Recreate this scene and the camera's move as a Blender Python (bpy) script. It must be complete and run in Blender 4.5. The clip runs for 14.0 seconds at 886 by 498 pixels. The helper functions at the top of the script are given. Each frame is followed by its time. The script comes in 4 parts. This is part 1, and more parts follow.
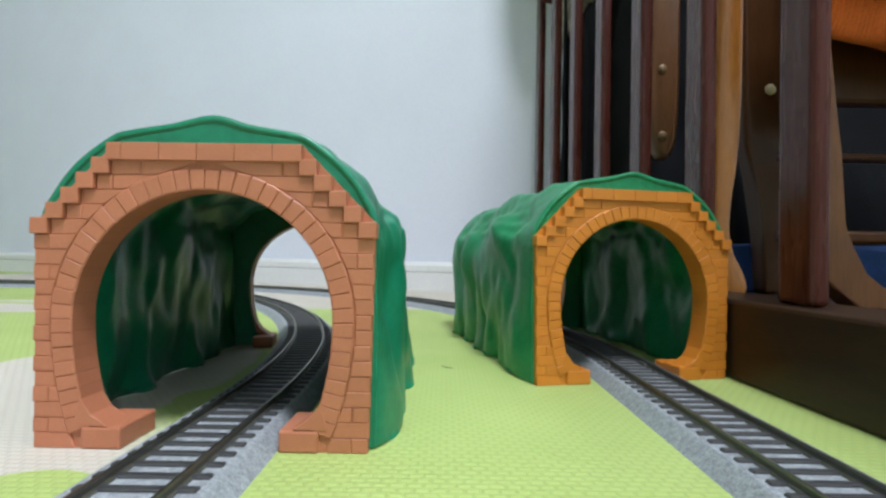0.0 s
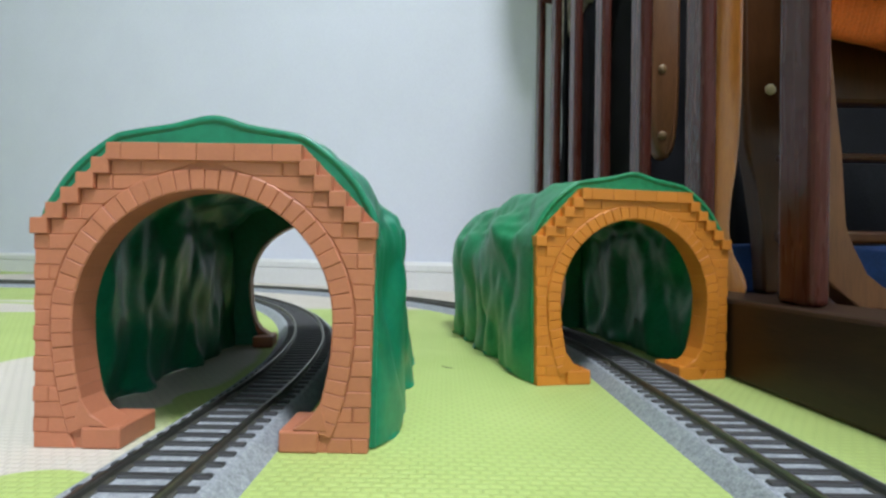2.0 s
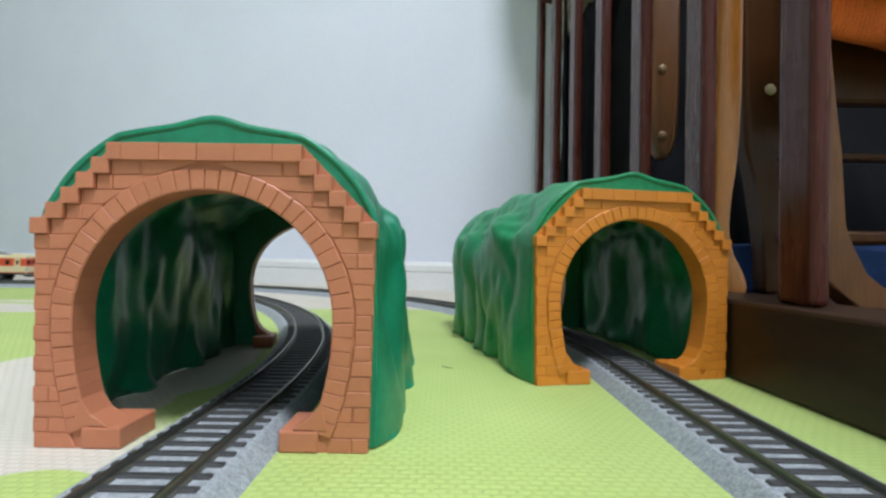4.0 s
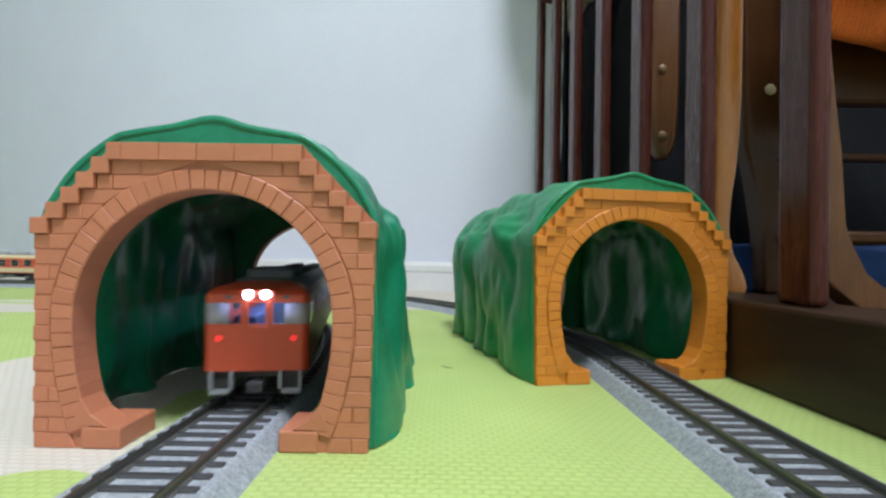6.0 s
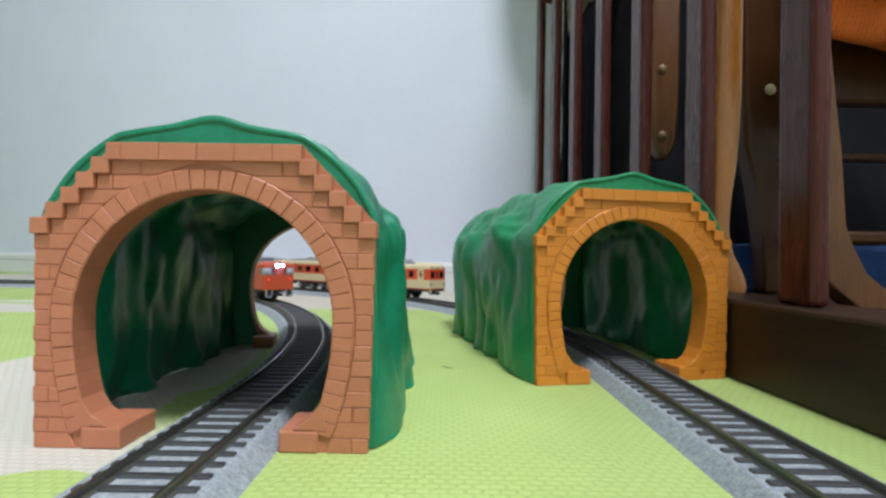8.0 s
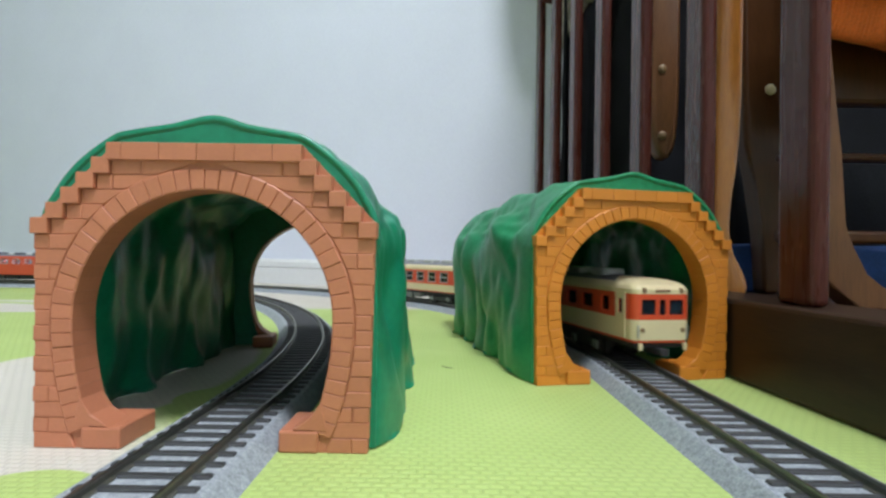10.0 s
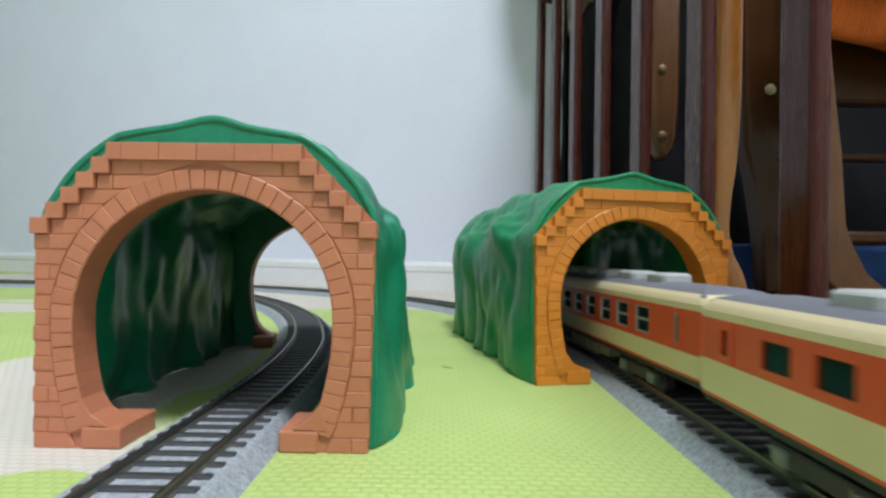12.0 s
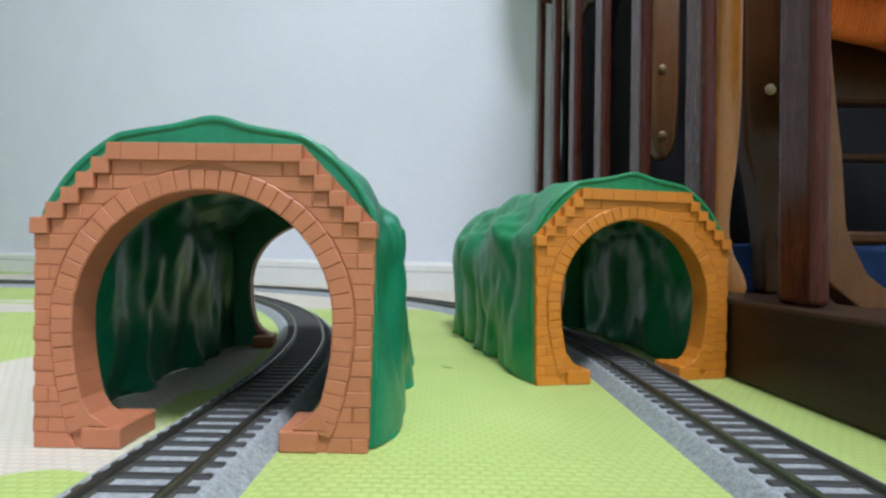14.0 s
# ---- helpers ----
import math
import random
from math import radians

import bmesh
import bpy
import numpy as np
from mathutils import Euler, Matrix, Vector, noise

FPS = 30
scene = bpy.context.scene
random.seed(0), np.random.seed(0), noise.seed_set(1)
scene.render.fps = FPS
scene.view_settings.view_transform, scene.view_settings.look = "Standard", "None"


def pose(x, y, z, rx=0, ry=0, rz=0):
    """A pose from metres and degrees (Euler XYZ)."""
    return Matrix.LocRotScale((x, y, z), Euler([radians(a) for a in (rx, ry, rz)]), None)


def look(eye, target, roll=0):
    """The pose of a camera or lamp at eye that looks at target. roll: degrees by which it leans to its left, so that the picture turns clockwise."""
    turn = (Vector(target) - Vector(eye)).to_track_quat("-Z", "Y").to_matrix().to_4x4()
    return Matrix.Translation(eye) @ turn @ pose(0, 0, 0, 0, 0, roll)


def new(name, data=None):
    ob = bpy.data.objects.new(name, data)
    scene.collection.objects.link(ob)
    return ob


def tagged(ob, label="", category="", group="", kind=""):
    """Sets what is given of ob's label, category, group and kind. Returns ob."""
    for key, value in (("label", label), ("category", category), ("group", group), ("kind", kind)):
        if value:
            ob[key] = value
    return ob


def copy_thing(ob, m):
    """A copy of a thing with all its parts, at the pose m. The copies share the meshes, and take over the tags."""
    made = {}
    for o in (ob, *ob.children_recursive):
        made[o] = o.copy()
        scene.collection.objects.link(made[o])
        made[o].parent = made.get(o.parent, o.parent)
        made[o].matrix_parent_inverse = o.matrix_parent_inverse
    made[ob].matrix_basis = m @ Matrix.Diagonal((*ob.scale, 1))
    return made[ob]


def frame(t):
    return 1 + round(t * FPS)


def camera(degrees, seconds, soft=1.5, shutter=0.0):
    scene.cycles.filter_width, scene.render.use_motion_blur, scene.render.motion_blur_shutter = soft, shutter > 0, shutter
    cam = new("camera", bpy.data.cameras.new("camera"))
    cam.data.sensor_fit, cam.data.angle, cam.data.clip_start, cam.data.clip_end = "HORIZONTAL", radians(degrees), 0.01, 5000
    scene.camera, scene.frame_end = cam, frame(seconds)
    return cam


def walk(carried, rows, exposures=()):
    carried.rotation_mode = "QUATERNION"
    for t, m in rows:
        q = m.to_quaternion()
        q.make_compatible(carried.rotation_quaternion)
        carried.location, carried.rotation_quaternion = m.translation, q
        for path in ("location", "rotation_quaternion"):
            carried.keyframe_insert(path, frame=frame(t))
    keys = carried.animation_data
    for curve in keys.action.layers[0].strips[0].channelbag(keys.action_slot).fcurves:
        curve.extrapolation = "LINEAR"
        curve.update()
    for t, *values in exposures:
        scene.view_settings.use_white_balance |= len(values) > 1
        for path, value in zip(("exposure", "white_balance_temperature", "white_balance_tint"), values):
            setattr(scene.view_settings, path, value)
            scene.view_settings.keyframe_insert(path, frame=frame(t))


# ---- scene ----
# The camera stands still, a few centimetres above the play mat.
cam = camera(76.2, 14.0, soft=2.6, shutter=0.55)
EYE = Vector((0.0, 0.0, 0.0582))
STILL = look(EYE, EYE + Vector((0.0, 1.0, 0.0090)), 0.905)
walk(cam, [(0.0, STILL), (14.0, STILL)], exposures=[(0.0, 0.0), (14.0, 0.0)])

# ---- light ----
world = bpy.data.worlds.new("room_world")
scene.world = world
world.use_nodes = True
world.node_tree.nodes["Background"].inputs[0].default_value = (0.6, 0.7, 0.85, 1)
world.node_tree.nodes["Background"].inputs[1].default_value = 0.1
LAMP_AT = (0.24, -0.70, 2.28)
lamp_data = bpy.data.lights.new("ceiling_lamp_light", "AREA")
lamp_data.shape, lamp_data.size = "DISK", 0.55
lamp_data.energy, lamp_data.color = 72.0, (0.845, 0.895, 1.0)
lamp_ob = new("ceiling_lamp_light", lamp_data)
lamp_ob.matrix_world = look(LAMP_AT, (LAMP_AT[0], LAMP_AT[1], 0.0))


# ---- materials ----
def mat(name, base, rough=0.5, vary=0.12, scale=40.0, fine=400.0, bump=0.1, depth=0.0004,
        metallic=0.0, second=None, spread=0.0, random_tone=0.0, coat=0.0, stretch=(1, 1, 1), spec=0.5):
    """A procedural surface: two scales of noise in colour, roughness and relief."""
    m = bpy.data.materials.new(name)
    m.use_nodes = True
    nt = m.node_tree
    N, L = nt.nodes, nt.links
    b = N["Principled BSDF"]
    tc = N.new("ShaderNodeTexCoord")
    mp = N.new("ShaderNodeMapping")
    mp.inputs["Scale"].default_value = stretch
    L.new(tc.outputs["Object"], mp.inputs[0])
    n1, n2 = N.new("ShaderNodeTexNoise"), N.new("ShaderNodeTexNoise")
    for n, s, d in ((n1, scale, 5), (n2, fine, 3)):
        n.inputs["Scale"].default_value, n.inputs["Detail"].default_value = s, d
        L.new(mp.outputs[0], n.inputs["Vector"])
    mix = N.new("ShaderNodeMath")
    mix.operation = "ADD"
    L.new(n1.outputs[0], mix.inputs[0])
    L.new(n2.outputs[0], mix.inputs[1])
    half = N.new("ShaderNodeMath")
    half.operation = "MULTIPLY"
    half.inputs[1].default_value = 0.5
    L.new(mix.outputs[0], half.inputs[0])
    ramp = N.new("ShaderNodeValToRGB")
    ramp.color_ramp.elements[0].position, ramp.color_ramp.elements[1].position = 0.35, 0.65
    two = second or tuple(min(1.0, c * (1 + vary)) for c in base)
    ramp.color_ramp.elements[0].color = (*[c * (1 - vary) for c in base], 1)
    ramp.color_ramp.elements[1].color = (*two, 1)
    L.new(half.outputs[0], ramp.inputs[0])
    out = ramp.outputs[0]
    if random_tone:
        info, hsv = N.new("ShaderNodeObjectInfo"), N.new("ShaderNodeHueSaturation")
        rng = N.new("ShaderNodeMapRange")
        rng.inputs["To Min"].default_value, rng.inputs["To Max"].default_value = 1 - random_tone, 1 + random_tone
        L.new(info.outputs["Random"], rng.inputs["Value"])
        L.new(rng.outputs[0], hsv.inputs["Value"])
        L.new(out, hsv.inputs["Color"])
        out = hsv.outputs[0]
    L.new(out, b.inputs["Base Color"])
    rr = N.new("ShaderNodeMapRange")
    rr.inputs["To Min"].default_value, rr.inputs["To Max"].default_value = max(0.03, rough - 0.08), min(1, rough + 0.08)
    L.new(n1.outputs[0], rr.inputs["Value"])
    L.new(rr.outputs[0], b.inputs["Roughness"])
    b.inputs["Metallic"].default_value = metallic
    b.inputs["Coat Weight"].default_value = coat
    b.inputs["Specular IOR Level"].default_value = spec
    if bump:
        bp = N.new("ShaderNodeBump")
        bp.inputs["Strength"].default_value, bp.inputs["Distance"].default_value = bump, depth
        L.new(half.outputs[0], bp.inputs["Height"])
        L.new(bp.outputs[0], b.inputs["Normal"])
    return m


def glow(name, color, strength):
    m = bpy.data.materials.new(name)
    m.use_nodes = True
    b = m.node_tree.nodes["Principled BSDF"]
    b.inputs["Base Color"].default_value = (*color, 1)
    b.inputs["Emission Color"].default_value = (*color, 1)
    b.inputs["Emission Strength"].default_value = strength
    return m


def glass(name, tint, rough=0.05, alpha=0.55):
    """A thin tinted pane: a see-through share and a glossy dark share."""
    m = bpy.data.materials.new(name)
    m.use_nodes = True
    b = m.node_tree.nodes["Principled BSDF"]
    b.inputs["Base Color"].default_value = (*tint, 1)
    b.inputs["Roughness"].default_value = rough
    b.inputs["Alpha"].default_value = alpha
    return m


M = {}
M["wall"] = mat("wall_paper", (0.695, 0.72, 0.80), 0.85, 0.03, 9, 260, 0.25, 0.0006)
M["ceiling"] = mat("ceiling_paper", (0.8, 0.8, 0.79), 0.9, 0.03, 8, 200, 0.2, 0.0006)
M["baseboard"] = mat("white_trim", (0.74, 0.74, 0.72), 0.45, 0.04, 14, 200, 0.05)
M["salmon"] = mat("salmon_plastic", (0.46, 0.165, 0.082), 0.50, 0.06, 60, 900, 0.12, 0.0002, random_tone=0.04)
M["orange"] = mat("orange_plastic", (0.60, 0.200, 0.018), 0.50, 0.06, 60, 900, 0.12, 0.0002, random_tone=0.04)
M["green"] = mat("green_plastic", (0.005, 0.190, 0.094), 0.34, 0.14, 60, 380, 0.18, 0.0010, second=(0.012, 0.235, 0.121), spec=0.40)
M["green_b"] = mat("green_plastic_mottled", (0.006, 0.200, 0.070), 0.40, 0.16, 80, 380, 0.22, 0.0011, second=(0.018, 0.255, 0.105), spec=0.36)
M["ballast"] = mat("grey_ballast", (0.26, 0.29, 0.31), 0.8, 0.35, 500, 1600, 0.6, 0.0006, second=(0.40, 0.43, 0.45))
M["sleeper"] = mat("dark_sleeper", (0.036, 0.037, 0.037), 0.6, 0.2, 300, 1500, 0.2, 0.0002, random_tone=0.15)
M["rail"] = mat("rail_metal", (0.12, 0.12, 0.095), 0.5, 0.2, 200, 1500, 0.05, 0.0001, metallic=0.5)
M["rail_top"] = mat("rail_head_metal", (0.24, 0.24, 0.21), 0.42, 0.15, 200, 1500, 0.05, 0.0001, metallic=1.0)
M["dark_wood"] = mat("dark_stained_wood", (0.066, 0.015, 0.009), 0.27, 0.16, 30, 240, 0.06, 0.0004, coat=0.0, spec=0.26, stretch=(6, 6, 0.6))
M["board_wood"] = mat("dark_board_wood", (0.030, 0.015, 0.0075), 0.42, 0.3, 30, 240, 0.08, 0.0004, coat=0.0, spec=0.3, stretch=(6, 0.6, 6))
M["oak"] = mat("oak_wood", (0.28, 0.108, 0.018), 0.32, 0.22, 22, 220, 0.12, 0.0004, coat=0.2, stretch=(5, 5, 0.5))
M["brown_wood"] = mat("brown_wood", (0.060, 0.0225, 0.0065), 0.36, 0.25, 22, 220, 0.12, 0.0004, spec=0.2, stretch=(5, 5, 0.5))
M["mid_wood"] = mat("mid_brown_wood", (0.125, 0.052, 0.018), 0.34, 0.25, 22, 220, 0.12, 0.0004, spec=0.35, stretch=(5, 5, 0.5))
M["screw"] = mat("tan_screw_cap", (0.24, 0.15, 0.07), 0.35, 0.1, 200, 900, 0.05)
M["cream_cap"] = mat("cream_screw_cap", (0.50, 0.42, 0.24), 0.35, 0.1, 200, 900, 0.05)
M["dark_cloth"] = mat("charcoal_cloth", (0.009, 0.0095, 0.011), 0.95, 0.35, 30, 700, 0.6, 0.001, spec=0.1)
M["blue_cloth"] = mat("blue_cloth", (0.016, 0.055, 0.18), 0.95, 0.3, 60, 900, 0.7, 0.001)
M["print_cloth"] = mat("printed_cloth", (0.10, 0.075, 0.05), 0.95, 0.5, 55, 700, 0.5, 0.001, second=(0.62, 0.55, 0.42))
M["orange_knit"] = mat("orange_knit", (0.88, 0.19, 0.035), 0.95, 0.2, 60, 900, 0.7, 0.001)
M["cream"] = mat("cream_paint", (0.66, 0.55, 0.32), 0.38, 0.04, 60, 900, 0.04, 0.0001)
M["red"] = mat("red_orange_paint", (0.62, 0.070, 0.022), 0.38, 0.05, 60, 900, 0.04, 0.0001)
M["vermilion"] = mat("vermilion_paint", (0.50, 0.068, 0.026), 0.42, 0.05, 60, 900, 0.04, 0.0001)
M["roof_grey"] = mat("roof_grey", (0.16, 0.165, 0.185), 0.6, 0.08, 60, 900, 0.1, 0.0001)
M["vent_grey"] = mat("vent_grey", (0.42, 0.43, 0.41), 0.55, 0.06, 60, 900, 0.05, 0.0001)
M["vent_dark"] = mat("vent_dark", (0.10, 0.105, 0.11), 0.6, 0.1, 60, 900, 0.05, 0.0001)
M["under"] = mat("underframe_black", (0.025, 0.025, 0.026), 0.6, 0.2, 90, 900, 0.1, 0.0001)
M["tank"] = mat("underframe_grey", (0.16, 0.18, 0.16), 0.6, 0.15, 90, 900, 0.1, 0.0001)
M["plow"] = mat("plow_grey", (0.22, 0.23, 0.23), 0.55, 0.1, 90, 900, 0.05, 0.0001)
M["sash"] = mat("silver_sash", (0.46, 0.46, 0.44), 0.35, 0.05, 90, 900, 0.0, metallic=0.4)
M["pane"] = glass("dark_pane", (0.012, 0.022, 0.030), 0.06, 0.72)
# the pale grey stands for the reflection on the glass
M["corner_glass_sheen"] = glass("corner_glass_sheen", (0.36, 0.36, 0.38), 0.12, 0.8)
M["pane_lit"] = glass("clear_pane", (0.05, 0.07, 0.12), 0.06, 0.25)
M["lamp_off"] = mat("lamp_glass_off", (0.24, 0.15, 0.09), 0.15, 0.1, 200, 900, 0.0)
M["headlight"] = glow("headlight_glow", (0.45, 0.52, 1.0), 220.0)
M["cabin_light"] = glow("cabin_light_glow", (0.55, 0.66, 1.0), 34.0)
M["tail_red"] = glow("tail_light_glow", (1.0, 0.03, 0.03), 0.8)
M["lamp_white"] = glow("ceiling_lamp_glow", (1.0, 0.98, 0.95), 3.0)
M["thread"] = mat("dark_thread", (0.05, 0.06, 0.04), 0.8, 0.1, 200, 900, 0.0)


def mat_floor():
    """Foam mat print: lime ground, cream sky with soft lime cloud shapes, and a woven relief."""
    m = bpy.data.materials.new("foam_mat")
    m.use_nodes = True
    nt = m.node_tree
    N, L = nt.nodes, nt.links
    b = N["Principled BSDF"]
    geo = N.new("ShaderNodeNewGeometry")
    wob = N.new("ShaderNodeTexNoise")
    wob.inputs["Scale"].default_value, wob.inputs["Detail"].default_value = 9.0, 2.0
    L.new(geo.outputs["Position"], wob.inputs["Vector"])
    off = N.new("ShaderNodeVectorMath")
    off.operation = "MULTIPLY_ADD"
    off.inputs[1].default_value, off.inputs[2].default_value = (0.03, 0.03, 0), (-0.015, -0.015, 0)
    L.new(wob.outputs["Color"], off.inputs[0])
    pos = N.new("ShaderNodeVectorMath")
    pos.operation = "ADD"
    L.new(geo.outputs["Position"], pos.inputs[0])
    L.new(off.outputs[0], pos.inputs[1])

    def blob(cx, cy, rx, ry):
        s = N.new("ShaderNodeVectorMath")
        s.operation = "SUBTRACT"
        s.inputs[1].default_value = (cx, cy, 0)
        L.new(pos.outputs[0], s.inputs[0])
        d = N.new("ShaderNodeVectorMath")
        d.operation = "MULTIPLY"
        d.inputs[1].default_value = (1 / rx, 1 / ry, 0)
        L.new(s.outputs[0], d.inputs[0])
        l = N.new("ShaderNodeVectorMath")
        l.operation = "LENGTH"
        L.new(d.outputs[0], l.inputs[0])
        r = N.new("ShaderNodeMapRange")
        r.inputs["From Min"].default_value, r.inputs["From Max"].default_value = 1.03, 0.97
        L.new(l.outputs["Value"], r.inputs["Value"])
        return r.outputs[0]

    def join(a, c, op):
        k = N.new("ShaderNodeMath")
        k.operation = op
        L.new(a, k.inputs[0])
        L.new(c, k.inputs[1])
        return k.outputs[0]

    cream = None
    for c in CREAM_BLOBS:
        o = blob(*c)
        cream = o if cream is None else join(cream, o, "MAXIMUM")
    for c in LIME_BLOBS:
        o = blob(*c)
        inv = N.new("ShaderNodeMath")
        inv.operation = "SUBTRACT"
        inv.inputs[0].default_value = 1.0
        L.new(o, inv.inputs[1])
        cream = join(cream, inv.outputs[0], "MINIMUM")
    stain = N.new("ShaderNodeTexNoise")
    stain.inputs["Scale"].default_value, stain.inputs["Detail"].default_value = 14.0, 6.0
    L.new(geo.outputs["Position"], stain.inputs["Vector"])

    def tone(a, c):
        r = N.new("ShaderNodeValToRGB")
        r.color_ramp.elements[0].position, r.color_ramp.elements[1].position = 0.3, 0.7
        r.color_ramp.elements[0].color, r.color_ramp.elements[1].color = (*a, 1), (*c, 1)
        L.new(stain.outputs[0], r.inputs[0])
        return r.outputs[0]

    mix = N.new("ShaderNodeMix")
    mix.data_type = "RGBA"
    L.new(cream, mix.inputs[0])
    L.new(tone((0.39, 0.505, 0.145), (0.445, 0.56, 0.175)), mix.inputs[6])
    L.new(tone((0.57, 0.525, 0.435), (0.64, 0.595, 0.505)), mix.inputs[7])
    # woven relief: short ribs in alternating rows
    brick = N.new("ShaderNodeTexBrick")
    brick.inputs["Scale"].default_value = 1.0
    brick.inputs["Brick Width"].default_value, brick.inputs["Row Height"].default_value = 0.0042, 0.0030
    brick.inputs["Mortar Size"].default_value, brick.inputs["Mortar Smooth"].default_value = 0.0009, 1.0
    brick.inputs["Color1"].default_value = brick.inputs["Color2"].default_value = (1, 1, 1, 1)
    brick.inputs["Mortar"].default_value = (0, 0, 0, 1)
    L.new(geo.outputs["Position"], brick.inputs["Vector"])
    # shade in the grooves, put into the colour on top of the bump
    groove_shade = N.new("ShaderNodeMix")
    groove_shade.data_type, groove_shade.blend_type = "RGBA", "MULTIPLY"
    groove_shade.inputs[0].default_value = 0.12
    L.new(mix.outputs[2], groove_shade.inputs[6])
    L.new(brick.outputs["Color"], groove_shade.inputs[7])
    L.new(groove_shade.outputs[2], b.inputs["Base Color"])
    bp = N.new("ShaderNodeBump")
    bp.inputs["Strength"].default_value, bp.inputs["Distance"].default_value = 0.45, 0.0007
    L.new(brick.outputs["Color"], bp.inputs["Height"])
    L.new(bp.outputs[0], b.inputs["Normal"])
    b.inputs["Roughness"].default_value = 0.72
    return m


# centre and half-size of the printed shapes, in metres
CREAM_BLOBS = [(-0.60, 0.10, 0.535, 0.25), (-0.62, 0.54, 0.30, 0.052), (-0.20, 1.05, 0.80, 0.47), (-0.16, 0.27, 0.065, 0.11)]
LIME_BLOBS = [(-0.100, 0.130, 0.020, 0.016), (-0.075, 0.195, 0.018, 0.018), (-0.085, 0.225, 0.020, 0.020), (-0.40, 0.42, 0.25, 0.085), (-0.6, 0.72, 0.35, 0.10)]
M["mat"] = mat_floor()


# ---- mesh helpers ----
def mesh_of(name, bm, material, smooth=False):
    me = bpy.data.meshes.new(name)
    bmesh.ops.recalc_face_normals(bm, faces=bm.faces)
    bm.to_mesh(me)
    bm.free()
    for m in (material if isinstance(material, (list, tuple)) else [material]):
        me.materials.append(m)
    if smooth:
        for p in me.polygons:
            p.use_smooth = True
    return me


def part(name, bm, material, parent, label="", smooth=False, at=None):
    ob = new(name, bm if isinstance(bm, bpy.types.Mesh) else mesh_of(name, bm, material, smooth))
    ob.parent = parent
    if at is not None:
        ob.matrix_basis = at
    return tagged(ob, label)


def thing(name, label, category, group="", at=None):
    ob = new(name)
    ob.empty_display_size = 0.02
    if at is not None:
        ob.matrix_basis = at
    return tagged(ob, label, category, group)


def add_box(bm, x0, x1, y0, y1, z0, z1, bevel=0.0, seg=2):
    r = bmesh.ops.create_cube(bm, size=1)
    for w in r["verts"]:
        w.co = Vector((x0 + (w.co.x + 0.5) * (x1 - x0), y0 + (w.co.y + 0.5) * (y1 - y0), z0 + (w.co.z + 0.5) * (z1 - z0)))
    if bevel:
        edges = list({e for w in r["verts"] for e in w.link_edges})
        bmesh.ops.bevel(bm, geom=edges, offset=bevel, segments=seg, profile=0.5, affect="EDGES")
    return bm


def box(x0, x1, y0, y1, z0, z1, bevel=0.0, seg=2):
    return add_box(bmesh.new(), x0, x1, y0, y1, z0, z1, bevel, seg)


def add_prism(bm, front, back, chamfer=0.0):
    """A solid between two loops of equal length, with the front loop drawn in by chamfer."""
    if chamfer:
        c = sum((Vector(p) for p in front), Vector()) / len(front)
        inner = [Vector(p) + (c - Vector(p)).normalized() * chamfer * 1.4 for p in front]
        mid = [Vector(p) + (Vector(q) - Vector(p)).normalized() * chamfer for p, q in zip(front, back)]
        loops = [inner, mid, back]
    else:
        loops = [front, back]
    vs = [[bm.verts.new(p) for p in loop] for loop in loops]
    n = len(front)
    for a, b in zip(vs, vs[1:]):
        for i in range(n):
            bm.faces.new((a[i], a[(i + 1) % n], b[(i + 1) % n], b[i]))
    bm.faces.new(vs[0])
    bm.faces.new(list(reversed(vs[-1])))
    return bm


def cyl(bm, a, b, r, n=14):
    a, b = Vector(a), Vector(b)
    d = (b - a)
    q = d.to_track_quat("Z", "Y").to_matrix()
    ring = [q @ Vector((math.cos(k * 2 * math.pi / n) * r, math.sin(k * 2 * math.pi / n) * r, 0)) for k in range(n)]
    return add_prism(bm, [a + p for p in ring], [b + p for p in ring])


# ---- the room ----
E_DIR = Vector((0.912, -0.410, 0)).normalized()      # along the far wall
N_DIR = Vector((0.410, 0.912, 0)).normalized()       # towards the far wall
W0 = Vector((-0.0125, 0.905, 0))                     # a point on the far wall's foot


def room_pt(e, n, z):
    """e along the far wall, n away from it into the room."""
    p = W0 + E_DIR * e - N_DIR * n
    return Vector((p.x, p.y, z))


def wall_piece(name, e0, e1, n0, n1, z0, z1, material):
    bm = bmesh.new()
    add_prism(bm, [room_pt(e0, n0, z0), room_pt(e1, n0, z0), room_pt(e1, n1, z0), room_pt(e0, n1, z0)],
              [room_pt(e0, n0, z1), room_pt(e1, n0, z1), room_pt(e1, n1, z1), room_pt(e0, n1, z1)])
    return tagged(new(name, mesh_of(name, bm, material)), kind="structure")


RE0, RE1, RN = -2.6, 1.6, 3.2
floor = wall_piece("floor", RE0 - 0.1, RE1 + 0.1, -0.1, RN + 0.1, -0.06, 0.0, M["mat"])
tagged(floor, "lime and cream printed foam play mat floor", "floor")
tagged(wall_piece("wall_north", RE0, RE1, -0.1, 0.0, 0.0, 2.4, M["wall"]), "white papered wall with a pale blue cast", "wall")
tagged(wall_piece("wall_south", RE0, RE1, RN, RN + 0.1, 0.0, 2.4, M["wall"]), "white papered wall", "wall")
tagged(wall_piece("wall_west", RE0 - 0.1, RE0, -0.1, RN + 0.1, 0.0, 2.4, M["wall"]), "white papered wall", "wall")
